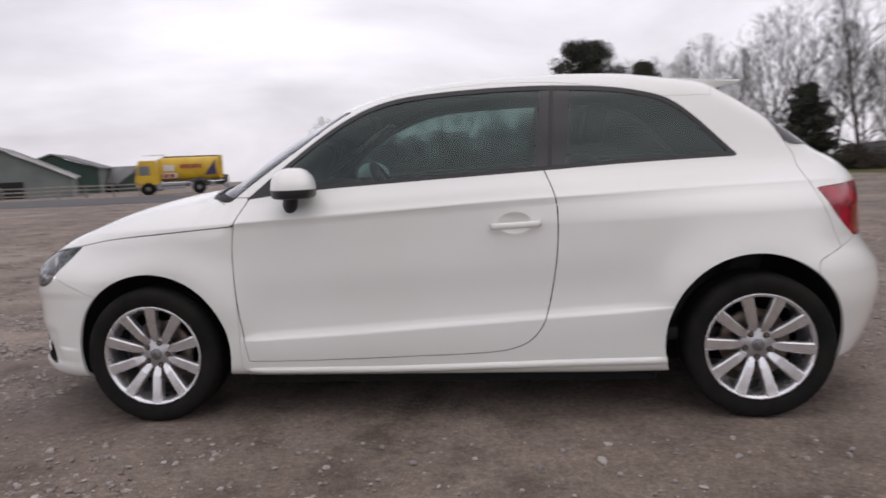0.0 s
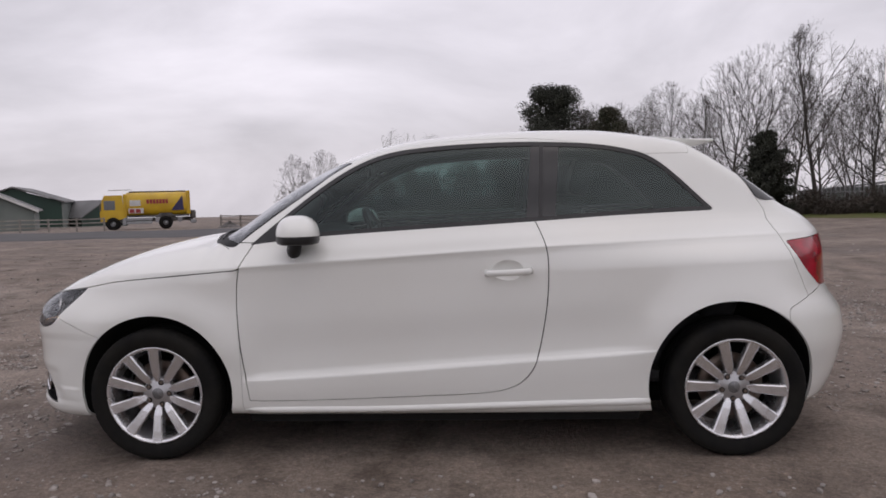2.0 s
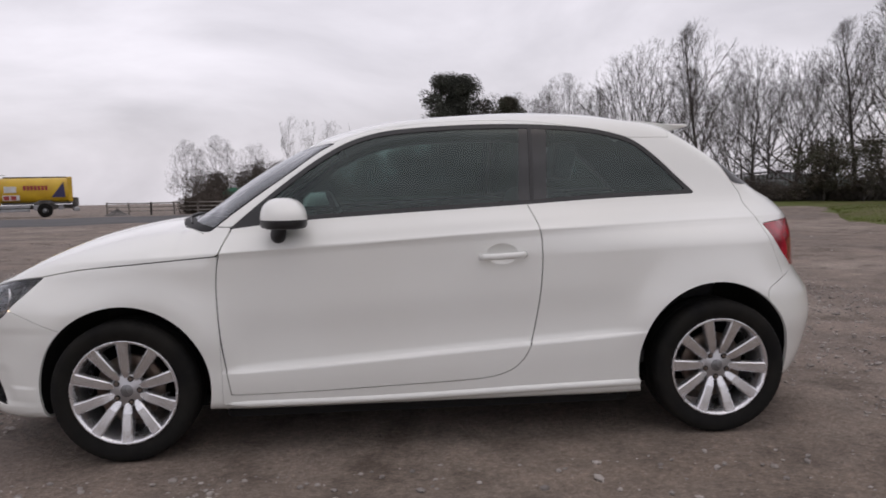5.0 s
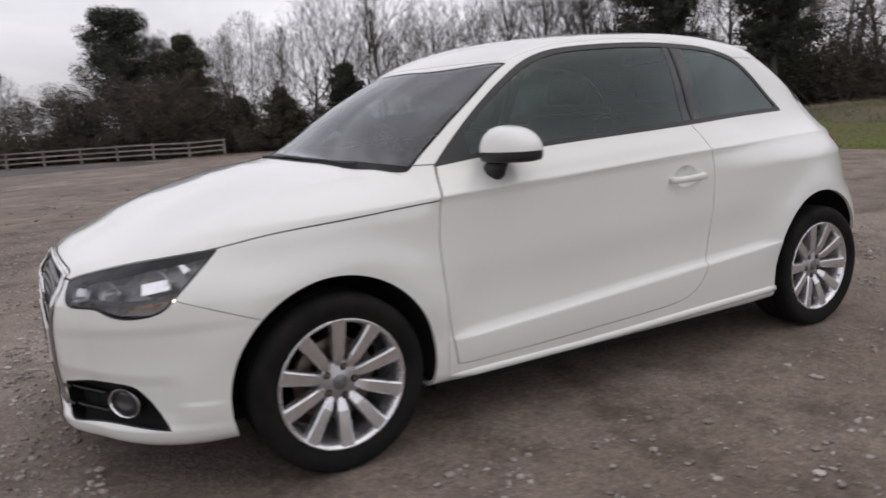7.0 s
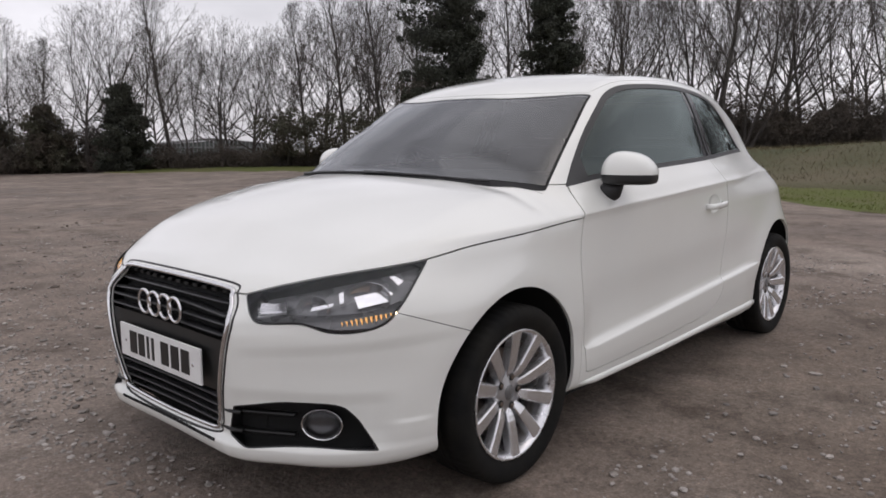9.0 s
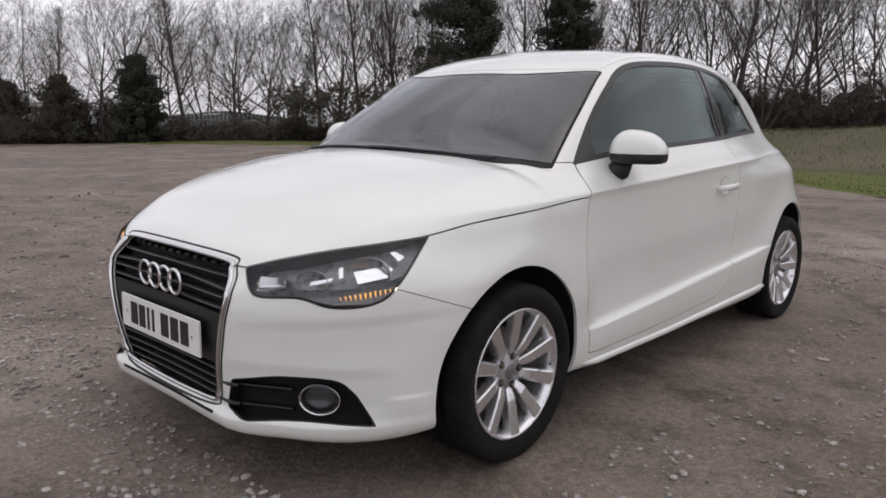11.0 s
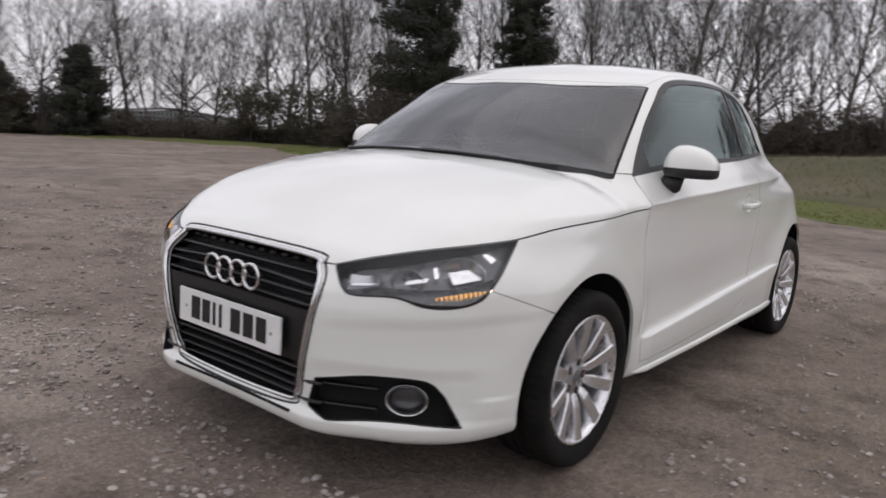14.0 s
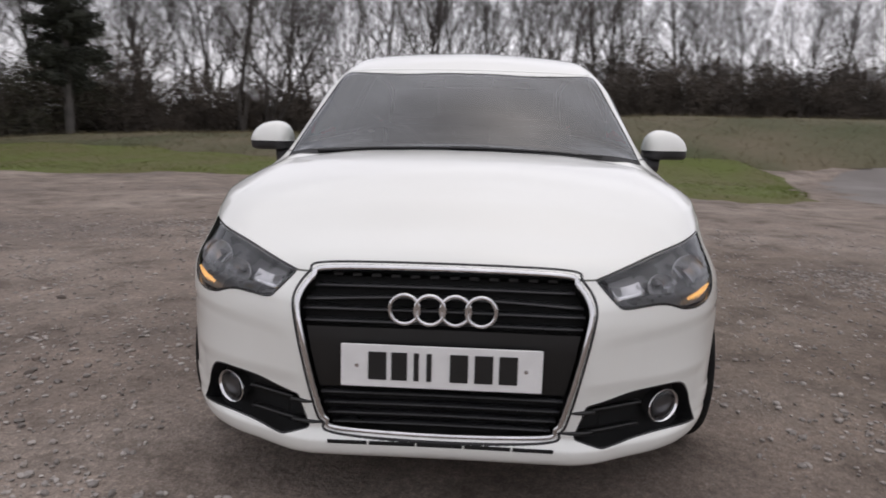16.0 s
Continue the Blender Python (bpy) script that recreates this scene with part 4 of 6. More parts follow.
def wheel(x, s, spin, steer=0.0):
    v, f = lathe([(0.0005, 0.005), (0.075, 0.005), (0.08, -0.012), (0.135, -0.012), (0.137, -0.006), (0.135, 0.012), (0.07, 0.03), (0.0005, 0.03)], 40)
    w = raw("wheel", v, f, DISC, car, "silver ten-spoke alloy wheel with black tyre", True)
    w.matrix_basis = pose(x, s * (0.728 if x < 0 else 0.700), HUB_Z, 0, 0, (0 if s < 0 else 180) + steer)
    tv, tf = lathe(tyre_p, 240)
    tv = tv.reshape(240, len(tyre_p), 3)
    for i in range(240):
        for j, (pr, ph) in enumerate(tyre_p):
            if 0.040 < abs(ph) < 0.100 and pr > 0.277 and i % 4 == (0 if ph < 0 else 2):
                tv[i, j, 0] *= 0.991
                tv[i, j, 2] *= 0.991
    tv = tv.reshape(-1, 3)
    raw("tyre", tv, tf, RUBBER, w, "black rubber tyre", True)
    raw("rim", *lathe(rim_p, 96), ALLOY, w, "silver alloy rim", True)
    raw("hub", *lathe(hub_p, 40), HUB_GREY, w, "silver wheel hub with sunken bolts", True)
    first = raw("spoke", *spoke_mesh(), ALLOY, w)
    first.matrix_basis = pose(0, 0, 0, 0, spin, 0)
    for i in range(1, 10):
        again(first, pose(0, 0, 0, 0, spin + 36 * i, 0), w)
    raw("centre_cap", *lathe([(0.0005, -0.062), (0.024, -0.0615), (0.028, -0.058)], 24), LAMP_IN, w, "grey centre cap", True)
    bolt = None
    for i in range(5):
        a = radians(spin + 18 + 72 * i)
        m = pose(0.050 * math.sin(a), 0, 0.050 * math.cos(a))
        if bolt is None:
            bolt = raw("wheel_bolt", *lathe([(0.0005, -0.0625), (0.006, -0.0625), (0.0072, -0.061), (0.0074, -0.05)], 10), DISC, w)
            bolt.matrix_basis = m
            # black disc on the hub face stands in for the shade round the bolt
            hole_disc = raw("bolt_well", *lathe([(0.0005, -0.0592), (0.0115, -0.0592), (0.0125, -0.0570), (0.0125, -0.05)], 12), SHELL, w)
            hole_disc.matrix_basis = m
        else:
            again(bolt, m, w)
            again(hole_disc, m, w)
    a = radians(spin + 90 + 2)
    v, f = tube([(0.176 * math.sin(a), -0.088, 0.176 * math.cos(a)), (0.165 * math.sin(a), -0.100, 0.165 * math.cos(a))], 0.004, 6)
    raw("valve", v, f, BLACK_TRIM, w)
    return w


wheel(AXLE_F, -1, 0)
wheel(AXLE_R, -1, 21.5)
wheel(AXLE_F, 1, 5)
wheel(AXLE_R, 1, 14)

# interior: dashboard, steering wheel on the car's right, two seats, rear bench
v, f = tube(np.stack([-0.72 - 0.05 * np.cos(np.linspace(-1.3, 1.3, 17)), np.linspace(-0.64, 0.64, 17), np.full(17, 0.86)], 1), 0.13, 14, False, 1.5)
raw("dashboard", v, f, DASH, car, "dark grey dashboard", True)
a = np.linspace(0, 2 * np.pi, 36, endpoint=False)
sw = pose(-0.40, 0.36, 0.90, 0, 62, 0)
v, f = tube(np.stack([0.185 * np.cos(a), 0.185 * np.sin(a), 0 * a], 1), 0.015, 8, True)
stw = raw("steering_wheel", v, f, DASH, car, "dark steering wheel", True)
stw.matrix_basis = sw
raw("steering_boss", *lathe([(0.0005, 0.01), (0.06, 0.006), (0.075, -0.02), (0.03, -0.12)], 20, "z"), DASH, stw, "", True)
for k in (0, 1, 2):
    g = math.pi * (0.5 * k) + math.pi
    raw("steering_spoke", *tube([(0.06 * math.cos(g), 0.06 * math.sin(g), 0), (0.18 * math.cos(g), 0.18 * math.sin(g), 0)], 0.018, 8, False, 0.5), LAMP_IN, stw)
for s in (-1, 1):
    b = box_bm((-0.13, s * 0.34 - 0.25, 0.35), (0.42, s * 0.34 + 0.25, 0.56), 0.07, 3)
    seat = part("front_seat", b, SEAT, car, "charcoal cloth front seat", True)
    b = box_bm((-0.07, s * 0.34 - 0.24, 0.0), (0.07, s * 0.34 + 0.24, 0.62), 0.065, 3)
    bmesh.ops.transform(b, matrix=pose(0.42, 0, 0.48, 0, 18, 0), verts=b.verts)
    part("seat_back", b, SEAT, seat, "", True)
    b = box_bm((-0.045, s * 0.34 - 0.13, 0.0), (0.045, s * 0.34 + 0.13, 0.17), 0.04, 3)
    bmesh.ops.transform(b, matrix=pose(0.63, 0, 1.12, 0, 12, 0), verts=b.verts)
    part("headrest", b, SEAT, seat, "", True)
b = box_bm((0.78, -0.6, 0.35), (1.2, 0.6, 0.58), 0.07, 3)
bench = part("rear_bench", b, SEAT, car, "charcoal cloth rear bench", True)
b = box_bm((-0.07, -0.58, 0.0), (0.07, 0.58, 0.52), 0.06, 3)
bmesh.ops.transform(b, matrix=pose(1.2, 0, 0.5, 0, 20, 0), verts=b.verts)
part("bench_back", b, SEAT, bench, "", True)
part("cabin_floor", box_bm((-0.9, -0.66, 0.30), (1.3, 0.66, 0.36), 0.02), DASH, car, "dark carpeted floor")
part("interior_mirror", box_bm((-0.40, -0.11, 1.235), (-0.375, 0.11, 1.295), 0.012), BLACK_TRIM, car, "black rear-view mirror")


# ---- ground ----
def ground_z(x, y):
    """The lie of the land: level round the car, falling gently away beyond it, with a bank behind the grass."""
    x, y = np.asarray(x, float), np.asarray(y, float)
    z = -(0.022 - 0.006 * ease(6, 24, x)) * np.maximum(0, y - 6) * ease(6, 14, y)
    z = z + (0.70 + 1.0 * ease(9, -8, y)) * ease(12, 23, x) * ease(28, 12, y)
    far = ease(2.5, 7, np.hypot(x, y))
    return z + 0.018 + far * (0.022 * np.sin(0.9 * x + 0.4 * y) + 0.016 * np.sin(1.7 * y - 0.8 * x) + 0.008 * np.sin(4.1 * x + 1.3) * np.sin(3.3 * y))


gx = np.concatenate([-np.geomspace(700, 14, 26), np.linspace(-13, 9, 150), np.linspace(9.3, 46, 80), np.geomspace(49, 700, 20)])
gy = np.concatenate([-np.geomspace(700, 20, 20), np.linspace(-19, -7.5, 24), np.linspace(-7.3, 12, 130), np.linspace(12.5, 64, 90), np.geomspace(67, 800, 20)])
GX, GY = np.meshgrid(gx, gy, indexing="ij")
GZ = ground_z(GX, GY)
rng = np.random.default_rng(7)
rough_part = ease(-0.2, 0.3, np.maximum(np.abs(GX) - 1.7, np.abs(GY) - 0.95))
GZ = GZ + rng.normal(0, 0.0022, GZ.shape) * rough_part * (np.hypot(GX, GY) < 25)
for x0, y0, x1, y1, w, d in ((-9, 3.4, -2.6, 1.9, 0.16, 0.030), (-9, 1.5, -2.7, 0.35, 0.16, 0.026), (-12, 6.0, 4, 8.5, 0.2, 0.03), (2.6, -2.2, 10, -4.8, 0.18, 0.025), (2.2, -0.6, 10, -2.9, 0.18, 0.025)):
    ex, ey = x1 - x0, y1 - y0
    t = np.clip(((GX - x0) * ex + (GY - y0) * ey) / (ex * ex + ey * ey), 0, 1)
    dist = np.hypot(GX - x0 - t * ex + 0.15 * np.sin(3 * t * 6), GY - y0 - t * ey)
    GZ = GZ - d * np.exp(-(dist / w) ** 2) + 0.5 * d * np.exp(-((dist - 2 * w) / w) ** 2)


def ground_material():
    m = bpy.data.materials.new("muddy_gravel")
    m.use_nodes = True
    n, l = m.node_tree.nodes, m.node_tree.links
    b = n["Principled BSDF"]
    co = n.new("ShaderNodeTexCoord")

    def tex(scale, detail, rough=0.6):
        t = n.new("ShaderNodeTexNoise")
        t.inputs["Scale"].default_value, t.inputs["Detail"].default_value, t.inputs["Roughness"].default_value = scale, detail, rough
        l.new(co.outputs["Object"], t.inputs["Vector"])
        return t

    def ramp(src, stops):
        r = n.new("ShaderNodeValToRGB")
        while len(r.color_ramp.elements) < len(stops):
            r.color_ramp.elements.new(0.5)
        for e, (p, c) in zip(r.color_ramp.elements, stops):
            e.position, e.color = p, (*c, 1)
        l.new(src, r.inputs["Fac"])
        return r

    def mixed(a, b2, fac, mode="MIX"):
        x = n.new("ShaderNodeMix")
        x.data_type, x.blend_type = "RGBA", mode
        if isinstance(fac, float):
            x.inputs["Factor"].default_value = fac
        else:
            l.new(fac, x.inputs["Factor"])
        l.new(a, x.inputs["A"])
        l.new(b2, x.inputs["B"])
        return x.outputs["Result"]
    broad, mid, grit = tex(0.35, 5), tex(2.2, 7, 0.68), tex(38, 5, 0.7)
    soil = ramp(broad.outputs["Fac"], ((0.34, (0.150, 0.119, 0.100)), (0.50, (0.225, 0.185, 0.158)), (0.66, (0.300, 0.255, 0.222))))
    blot = ramp(mid.outputs["Fac"], ((0.36, (0.50, 0.48, 0.46)), (0.48, (0.94, 0.94, 0.94)), (0.66, (1.25, 1.23, 1.21))))
    col = mixed(soil.outputs["Color"], blot.outputs["Color"], 0.85, "MULTIPLY")
    fine = ramp(grit.outputs["Fac"], ((0.30, (0.55, 0.53, 0.5)), (0.55, (1.0, 1.0, 1.0)), (0.72, (1.5, 1.47, 1.42))))
    col = mixed(col, fine.outputs["Color"], 0.8, "MULTIPLY")
    speck = ramp(tex(120, 4, 0.75).outputs["Fac"], ((0.32, (0.62, 0.6, 0.58)), (0.52, (1.0, 1.0, 1.0)), (0.70, (1.55, 1.52, 1.48))))
    col = mixed(col, speck.outputs["Color"], 0.8, "MULTIPLY")
    # shade beside the car, painted into the soil colour as a soft darker patch
    shade_map, ball, warp, bent = n.new("ShaderNodeMapping"), n.new("ShaderNodeTexGradient"), tex(0.9, 5), n.new("ShaderNodeVectorMath")
    bent.operation = "MULTIPLY_ADD"
    l.new(warp.outputs["Color"], bent.inputs[0])
    bent.inputs[1].default_value = (1.6, 1.6, 0)
    l.new(co.outputs["Object"], bent.inputs[2])
    shade_map.inputs["Location"].default_value = (-0.40, 0.52, 0)
    shade_map.inputs["Scale"].default_value = (0.26, 0.36, 0.2)
    l.new(bent.outputs["Vector"], shade_map.inputs["Vector"])
    ball.gradient_type = "SPHERICAL"
    l.new(shade_map.outputs["Vector"], ball.inputs["Vector"])
    flank_shade = ramp(ball.outputs["Fac"], ((0.05, (1, 1, 1)), (0.55, (0.74, 0.72, 0.69))))
    col = mixed(col, flank_shade.outputs["Color"], 1.0, "MULTIPLY")
    stones = n.new("ShaderNodeTexVoronoi")
    stones.inputs["Scale"].default_value, stones.inputs["Randomness"].default_value = 34, 1.0
    l.new(co.outputs["Object"], stones.inputs["Vector"])
    pale = n.new("ShaderNodeMath")
    pale.operation = "LESS_THAN"
    l.new(stones.outputs["Distance"], pale.inputs[0])
    pale.inputs[1].default_value = 0.20
    patch = n.new("ShaderNodeMath")
    patch.operation = "MULTIPLY"
    gate = ramp(tex(1.1, 4).outputs["Fac"], ((0.42, (0, 0, 0)), (0.66, (0.55, 0.55, 0.55))))
    l.new(pale.outputs[0], patch.inputs[0])
    l.new(gate.outputs["Color"], patch.inputs[1])
    grey = n.new("ShaderNodeRGB")
    grey.outputs[0].default_value = (0.33, 0.30, 0.275, 1)
    col = mixed(col, grey.outputs[0], patch.outputs[0])
    l.new(col, b.inputs["Base Color"])
    wet = ramp(broad.outputs["Fac"], ((0.34, (0.62, 0.62, 0.62)), (0.5, (0.9, 0.9, 0.9))))
    l.new(wet.outputs["Color"], b.inputs["Roughness"])
    b.inputs["Specular IOR Level"].default_value = 0.3
    b1, b2 = n.new("ShaderNodeBump"), n.new("ShaderNodeBump")
    b1.inputs["Strength"].default_value, b1.inputs["Distance"].default_value = 0.8, 0.025
    b2.inputs["Strength"].default_value, b2.inputs["Distance"].default_value = 0.9, 0.012
    l.new(mid.outputs["Fac"], b1.inputs["Height"])
    l.new(grit.outputs["Fac"], b2.inputs["Height"])
    l.new(b1.outputs["Normal"], b2.inputs["Normal"])
    l.new(b2.outputs["Normal"], b.inputs["Normal"])
    return m


GROUND = ground_material()
ny = len(gy)
ii, jj = np.meshgrid(np.arange(len(gx) - 1), np.arange(ny - 1), indexing="ij")
qa = (ii * ny + jj).ravel()
ground = raw("ground", np.stack([GX, GY, GZ], -1).reshape(-1, 3), np.stack([qa, qa + ny, qa + ny + 1, qa + 1], 1), GROUND, None, "", True)
tagged(ground, "muddy brown gravel yard with small stones and wheel ruts", "ground", kind="structure")


def sheet(name, outline, lift, material, step=0.5, wobble=0.25, seed=1):
    """A patch that lies on the ground within an outline, with an uneven edge."""
    o = ring(outline, 8)
    r = np.random.default_rng(seed)
    o = o + r.normal(0, wobble, o.shape)
    lo, hi = o.min(0), o.max(0)
    xs, ys = np.arange(lo[0], hi[0] + step, step), np.arange(lo[1], hi[1] + step, step)
    X, Y = np.meshgrid(xs, ys, indexing="ij")
    v = np.stack([X, Y, ground_z(X, Y)], -1).reshape(-1, 3)
    k = len(ys)
    a, b = np.meshgrid(np.arange(len(xs) - 1), np.arange(k - 1), indexing="ij")
    q = (a * k + b).ravel()
    t = np.concatenate([np.stack([q, q + k, q + k + 1], 1), np.stack([q, q + k + 1, q + 1], 1)])
    s = Skin(v, np.tile([0, 0, 1.0], (len(v), 1)), t)
    s = s.keep(outside(o, v[:, :2]))
    edge = outside(o, s.v[:, :2])
    s.v[:, 2] += lift * np.clip(-edge / 0.25, 0, 1) - 0.01 + 0.004
    return raw(name, s.v, s.t, material, None, "", True), s


ASPHALT = mat("worn_asphalt", (0.085, 0.082, 0.085), 0.85, 0, (0.06, 0.058, 0.06), 0.4, 30, 0.15, 0.5, 0.01)
GRASS = mat("short_grass", (0.078, 0.100, 0.009), 0.9, 0, (0.090, 0.082, 0.020), 0.5, 16, 0.35, 0.8, 0.03)
BLADE = mat("grass_blades", (0.088, 0.122, 0.008), 0.8, 0, (0.092, 0.094, 0.018), 0.45, 6, 0.2, 0, island=0.2)
STRAW = mat("dead_grass_blades", (0.165, 0.132, 0.076), 0.85, 0, (0.080, 0.072, 0.034), 0.32, 6, 0.3, 0, island=0.35)
VERGE = [(8.9, -5.4), (9.0, -3.8), (9.8, 0.4), (11.2, 2.4), (11.9, 5.0), (11.0, 9.3), (12.2, 15), (16, 22), (18.6, 28), (17, 34), (14, 38), (20, 41), (31, 36), (38, 24), (40, 8), (34, -1), (24, -5), (15.5, -6.9), (10.9, -6.25)]
road, _ = sheet("road", [(-75, 8), (-30, 24), (-8, 31), (4, 35), (3, 41), (-12, 47), (-40, 42), (-85, 30)], 0.05, ASPHALT, 1.0, 0.3, 3)
tagged(road, "worn dark asphalt road beyond the yard", "road", kind="structure")
grass, _ = sheet("grass", VERGE, 0.06, GRASS, 0.6, 0.2, 4)
tagged(grass, "short moist green grass verge", "grass", kind="structure")
track, _ = sheet("track", [(8.2, -7.3), (11.5, -7.0), (15.0, -8.6), (17.5, -12), (16.5, -19), (9, -21), (6.8, -12)], 0.03, mat("grey_gravel_track", (0.20, 0.185, 0.175), 0.9, 0, (0.14, 0.125, 0.115), 0.6, 30, 0.2, 0.6, 0.02), 0.8, 0.25, 5)
tagged(track, "pale grey gravel track", "track", kind="structure")


def blades(name, pts, height, width, material, seed, lean=0.35):
    """Thin curved blades, one island each."""
    r = np.random.default_rng(seed)
    n = len(pts)
    h = height * r.uniform(0.5, 1.3, n)
    a = r.uniform(0, 2 * np.pi, n)
    side = np.stack([np.cos(a), np.sin(a), 0 * a], 1) * (width * r.uniform(0.6, 1.3, n))[:, None]
    tip = np.stack([r.normal(0, lean, n) * h, r.normal(0, lean, n) * h, h], 1)
    v = np.stack([pts - side, pts + side, pts + tip * 0.55 + side * 0.7, pts + tip * 0.55 - side * 0.7, pts + tip], 1).reshape(-1, 3)
    k = np.arange(n) * 5
    f = [q for i in k for q in ((i, i + 1, i + 2, i + 3), (i + 3, i + 2, i + 4))]
    return raw(name, v, f, material)


def scatter(n, box, inside_of, seed, lift=0.0):
    r = np.random.default_rng(seed)
    p = np.stack([r.uniform(box[0], box[2], n), r.uniform(box[1], box[3], n)], 1)
    p = p[inside_of(p)]
    return np.concatenate([p, (ground_z(p[:, 0], p[:, 1]) + lift)[:, None]], 1)


grass_line = ring(VERGE, 4)
gp_ = scatter(90000, (9, -7, 26, 24), lambda p: outside(grass_line, p) < -0.05, 11, 0.03)
tagged(blades("grass_blades", gp_, 0.055, 0.007, BLADE, 12, 0.5), "short green grass blades on the verge", "grass", kind="stuff")
BANK = [(27, 40), (24.5, 30), (20.5, 21), (18.6, 14.5), (16.6, 8.5), (15.6, 5.5), (13.4, 2.8), (14.2, -1.5), (15.4, -4.6), (15.0, -6.8), (15.3, -8.4), (15.2, -10), (15.8, -14), (17, -26), (34, -28), (41, -10), (41, 16), (38, 30), (33, 40)]
bank = ring(BANK, 4)
bank_sheet, _ = sheet("bank", BANK, 0.09, mat("rough_bank", (0.120, 0.098, 0.058), 0.95, 0, (0.052, 0.058, 0.018), 0.22, 14, 0.3, 0.8, 0.04), 0.6, 0.25, 6)
tagged(bank_sheet, "rough bank of dead grass and brambles", "bank", kind="structure")
sp_ = scatter(90000, (14, -28, 41, 40), lambda p: outside(bank, p) < 0, 13, 0.02)
tagged(blades("dry_grass", sp_, 0.17, 0.008, STRAW, 14, 0.8), "tall dead straw-coloured grass on the bank", "grass", kind="stuff")

# stones lying on the yard
PEBBLE = mat("pale_stones", (0.37, 0.34, 0.315), 0.85, 0, (0.22, 0.195, 0.175), 12, 120, 0.2, 0.4, 0.002, island=0.35)


def stones(name, pts, sizes, seed):
    r = np.random.default_rng(seed)
    b = bmesh.new()
    bmesh.ops.create_icosphere(b, subdivisions=1, radius=1)
    base = np.array([v.co[:] for v in b.verts])
    tri = np.array([[v.index for v in f.verts] for f in b.faces])
    b.free()
    n = len(pts)
    sc = sizes[:, None, None] * r.uniform(0.55, 1.25, (n, 1, 3)) * np.array([1, 1, 0.6])
    a = r.uniform(0, 2 * np.pi, n)
    v = base[None] * sc * r.uniform(0.8, 1.15, (n, len(base), 1))
    c, s = np.cos(a)[:, None], np.sin(a)[:, None]
    v = np.stack([v[..., 0] * c - v[..., 1] * s, v[..., 0] * s + v[..., 1] * c, v[..., 2]], -1)
    v = v + pts[:, None] + np.array([0, 0, 0.15]) * sizes[:, None, None]
    f = (tri[None] + (np.arange(n) * len(base))[:, None, None]).reshape(-1, 3)
    return raw(name, v.reshape(-1, 3), f, PEBBLE)


r_ = np.random.default_rng(21)
clump = r_.uniform((-6, -4.6), (4, 5), (150, 2))
p1 = r_.uniform((-6.5, -4.8), (4.5, 7), (11000, 2))
p2 = clump[r_.integers(0, 150, 21000)] + r_.normal(0, 0.38, (21000, 2))
p4 = r_.uniform((-3.6, -2.6), (-1.75, 2.2), (6500, 2))
p5 = r_.uniform((-1.6, -3.2), (2.2, -1.4), (5000, 2))
pp = np.concatenate([p1, p2, p4, p5])
under = (np.abs(pp[:, 0]) < 1.9) & (pp[:, 1] > -1.0) & (pp[:, 1] < 0.95)
bare = (np.hypot((pp[:, 0] - 0.7) / 1.8, (pp[:, 1] + 1.7) / 0.9) < 1) & (r_.random(len(pp)) < 0.8)
pp = pp[~under & ~bare]
tagged(stones("gravel", np.concatenate([pp, ground_z(pp[:, 0], pp[:, 1])[:, None] + 0.002], 1), 0.0042 + 0.0135 * r_.random(len(pp)) ** 2.4, 22), "loose pale gravel scattered over the yard", "gravel", kind="stuff")
p3 = r_.uniform((-9, -4.5), (9, 18), (420, 2))
p3 = p3[np.maximum(np.abs(p3[:, 0]) - 1.9, np.abs(p3[:, 1]) - 1.0) > 0]
tagged(stones("larger_stones", np.concatenate([p3, ground_z(p3[:, 0], p3[:, 1])[:, None]], 1), 0.014 + 0.022 * r_.random(len(p3)) ** 2, 23), "larger pale stones on the mud", "stones", kind="stuff")

CLOD = mat("dark_mud_clods", (0.155, 0.126, 0.108), 0.95, 0, (0.110, 0.088, 0.075), 14, 90, 0.25, 0.6, 0.006, island=0.35)
heaps = r_.uniform((-11, -2.5), (1.5, 15), (190, 2))
along = np.stack([r_.normal(0, 0.75, 2200), r_.normal(0, 0.16, 2200)], 1)
turn_c = np.array([[math.cos(0.45), math.sin(0.45)], [-math.sin(0.45), math.cos(0.45)]])
pc = heaps[r_.integers(0, 190, 2200)] + along @ turn_c
pc = pc[(np.maximum(np.abs(pc[:, 0]) - 2.4, np.abs(pc[:, 1]) - 1.5) > 0) & (np.hypot(pc[:, 0] + 3.2, pc[:, 1] + 1.8) > 1.2)]
clods = stones("mud_clods", np.concatenate([pc, ground_z(pc[:, 0], pc[:, 1])[:, None] - 0.004], 1), 0.008 + 0.026 * r_.random(len(pc)) ** 2.6, 24)
clods.data.materials[0] = CLOD
tagged(clods, "dark clods of mud churned up along the wheel tracks", "mud", kind="stuff")

# ---- trees ----
BARK = mat("grey_brown_bark", (0.080, 0.070, 0.063), 0.9, 0, (0.050, 0.044, 0.040), 1.5, 20, 0.25, 0.6, 0.02, each=0.2)
PALE_BARK = mat("pale_grey_bark", (0.115, 0.105, 0.096), 0.9, 0, (0.072, 0.066, 0.060), 1.5, 20, 0.25, 0.6, 0.02, each=0.2)
NEEDLE = mat("dark_conifer_needles", (0.049, 0.053, 0.038), 0.85, 0, (0.032, 0.035, 0.027), 1.2, 8, 0.2, 0, island=0.22)
BUSH = mat("dull_evergreen_leaves", (0.058, 0.060, 0.036), 0.75, 0, (0.062, 0.048, 0.034), 0.8, 8, 0.2, 0, island=0.22)
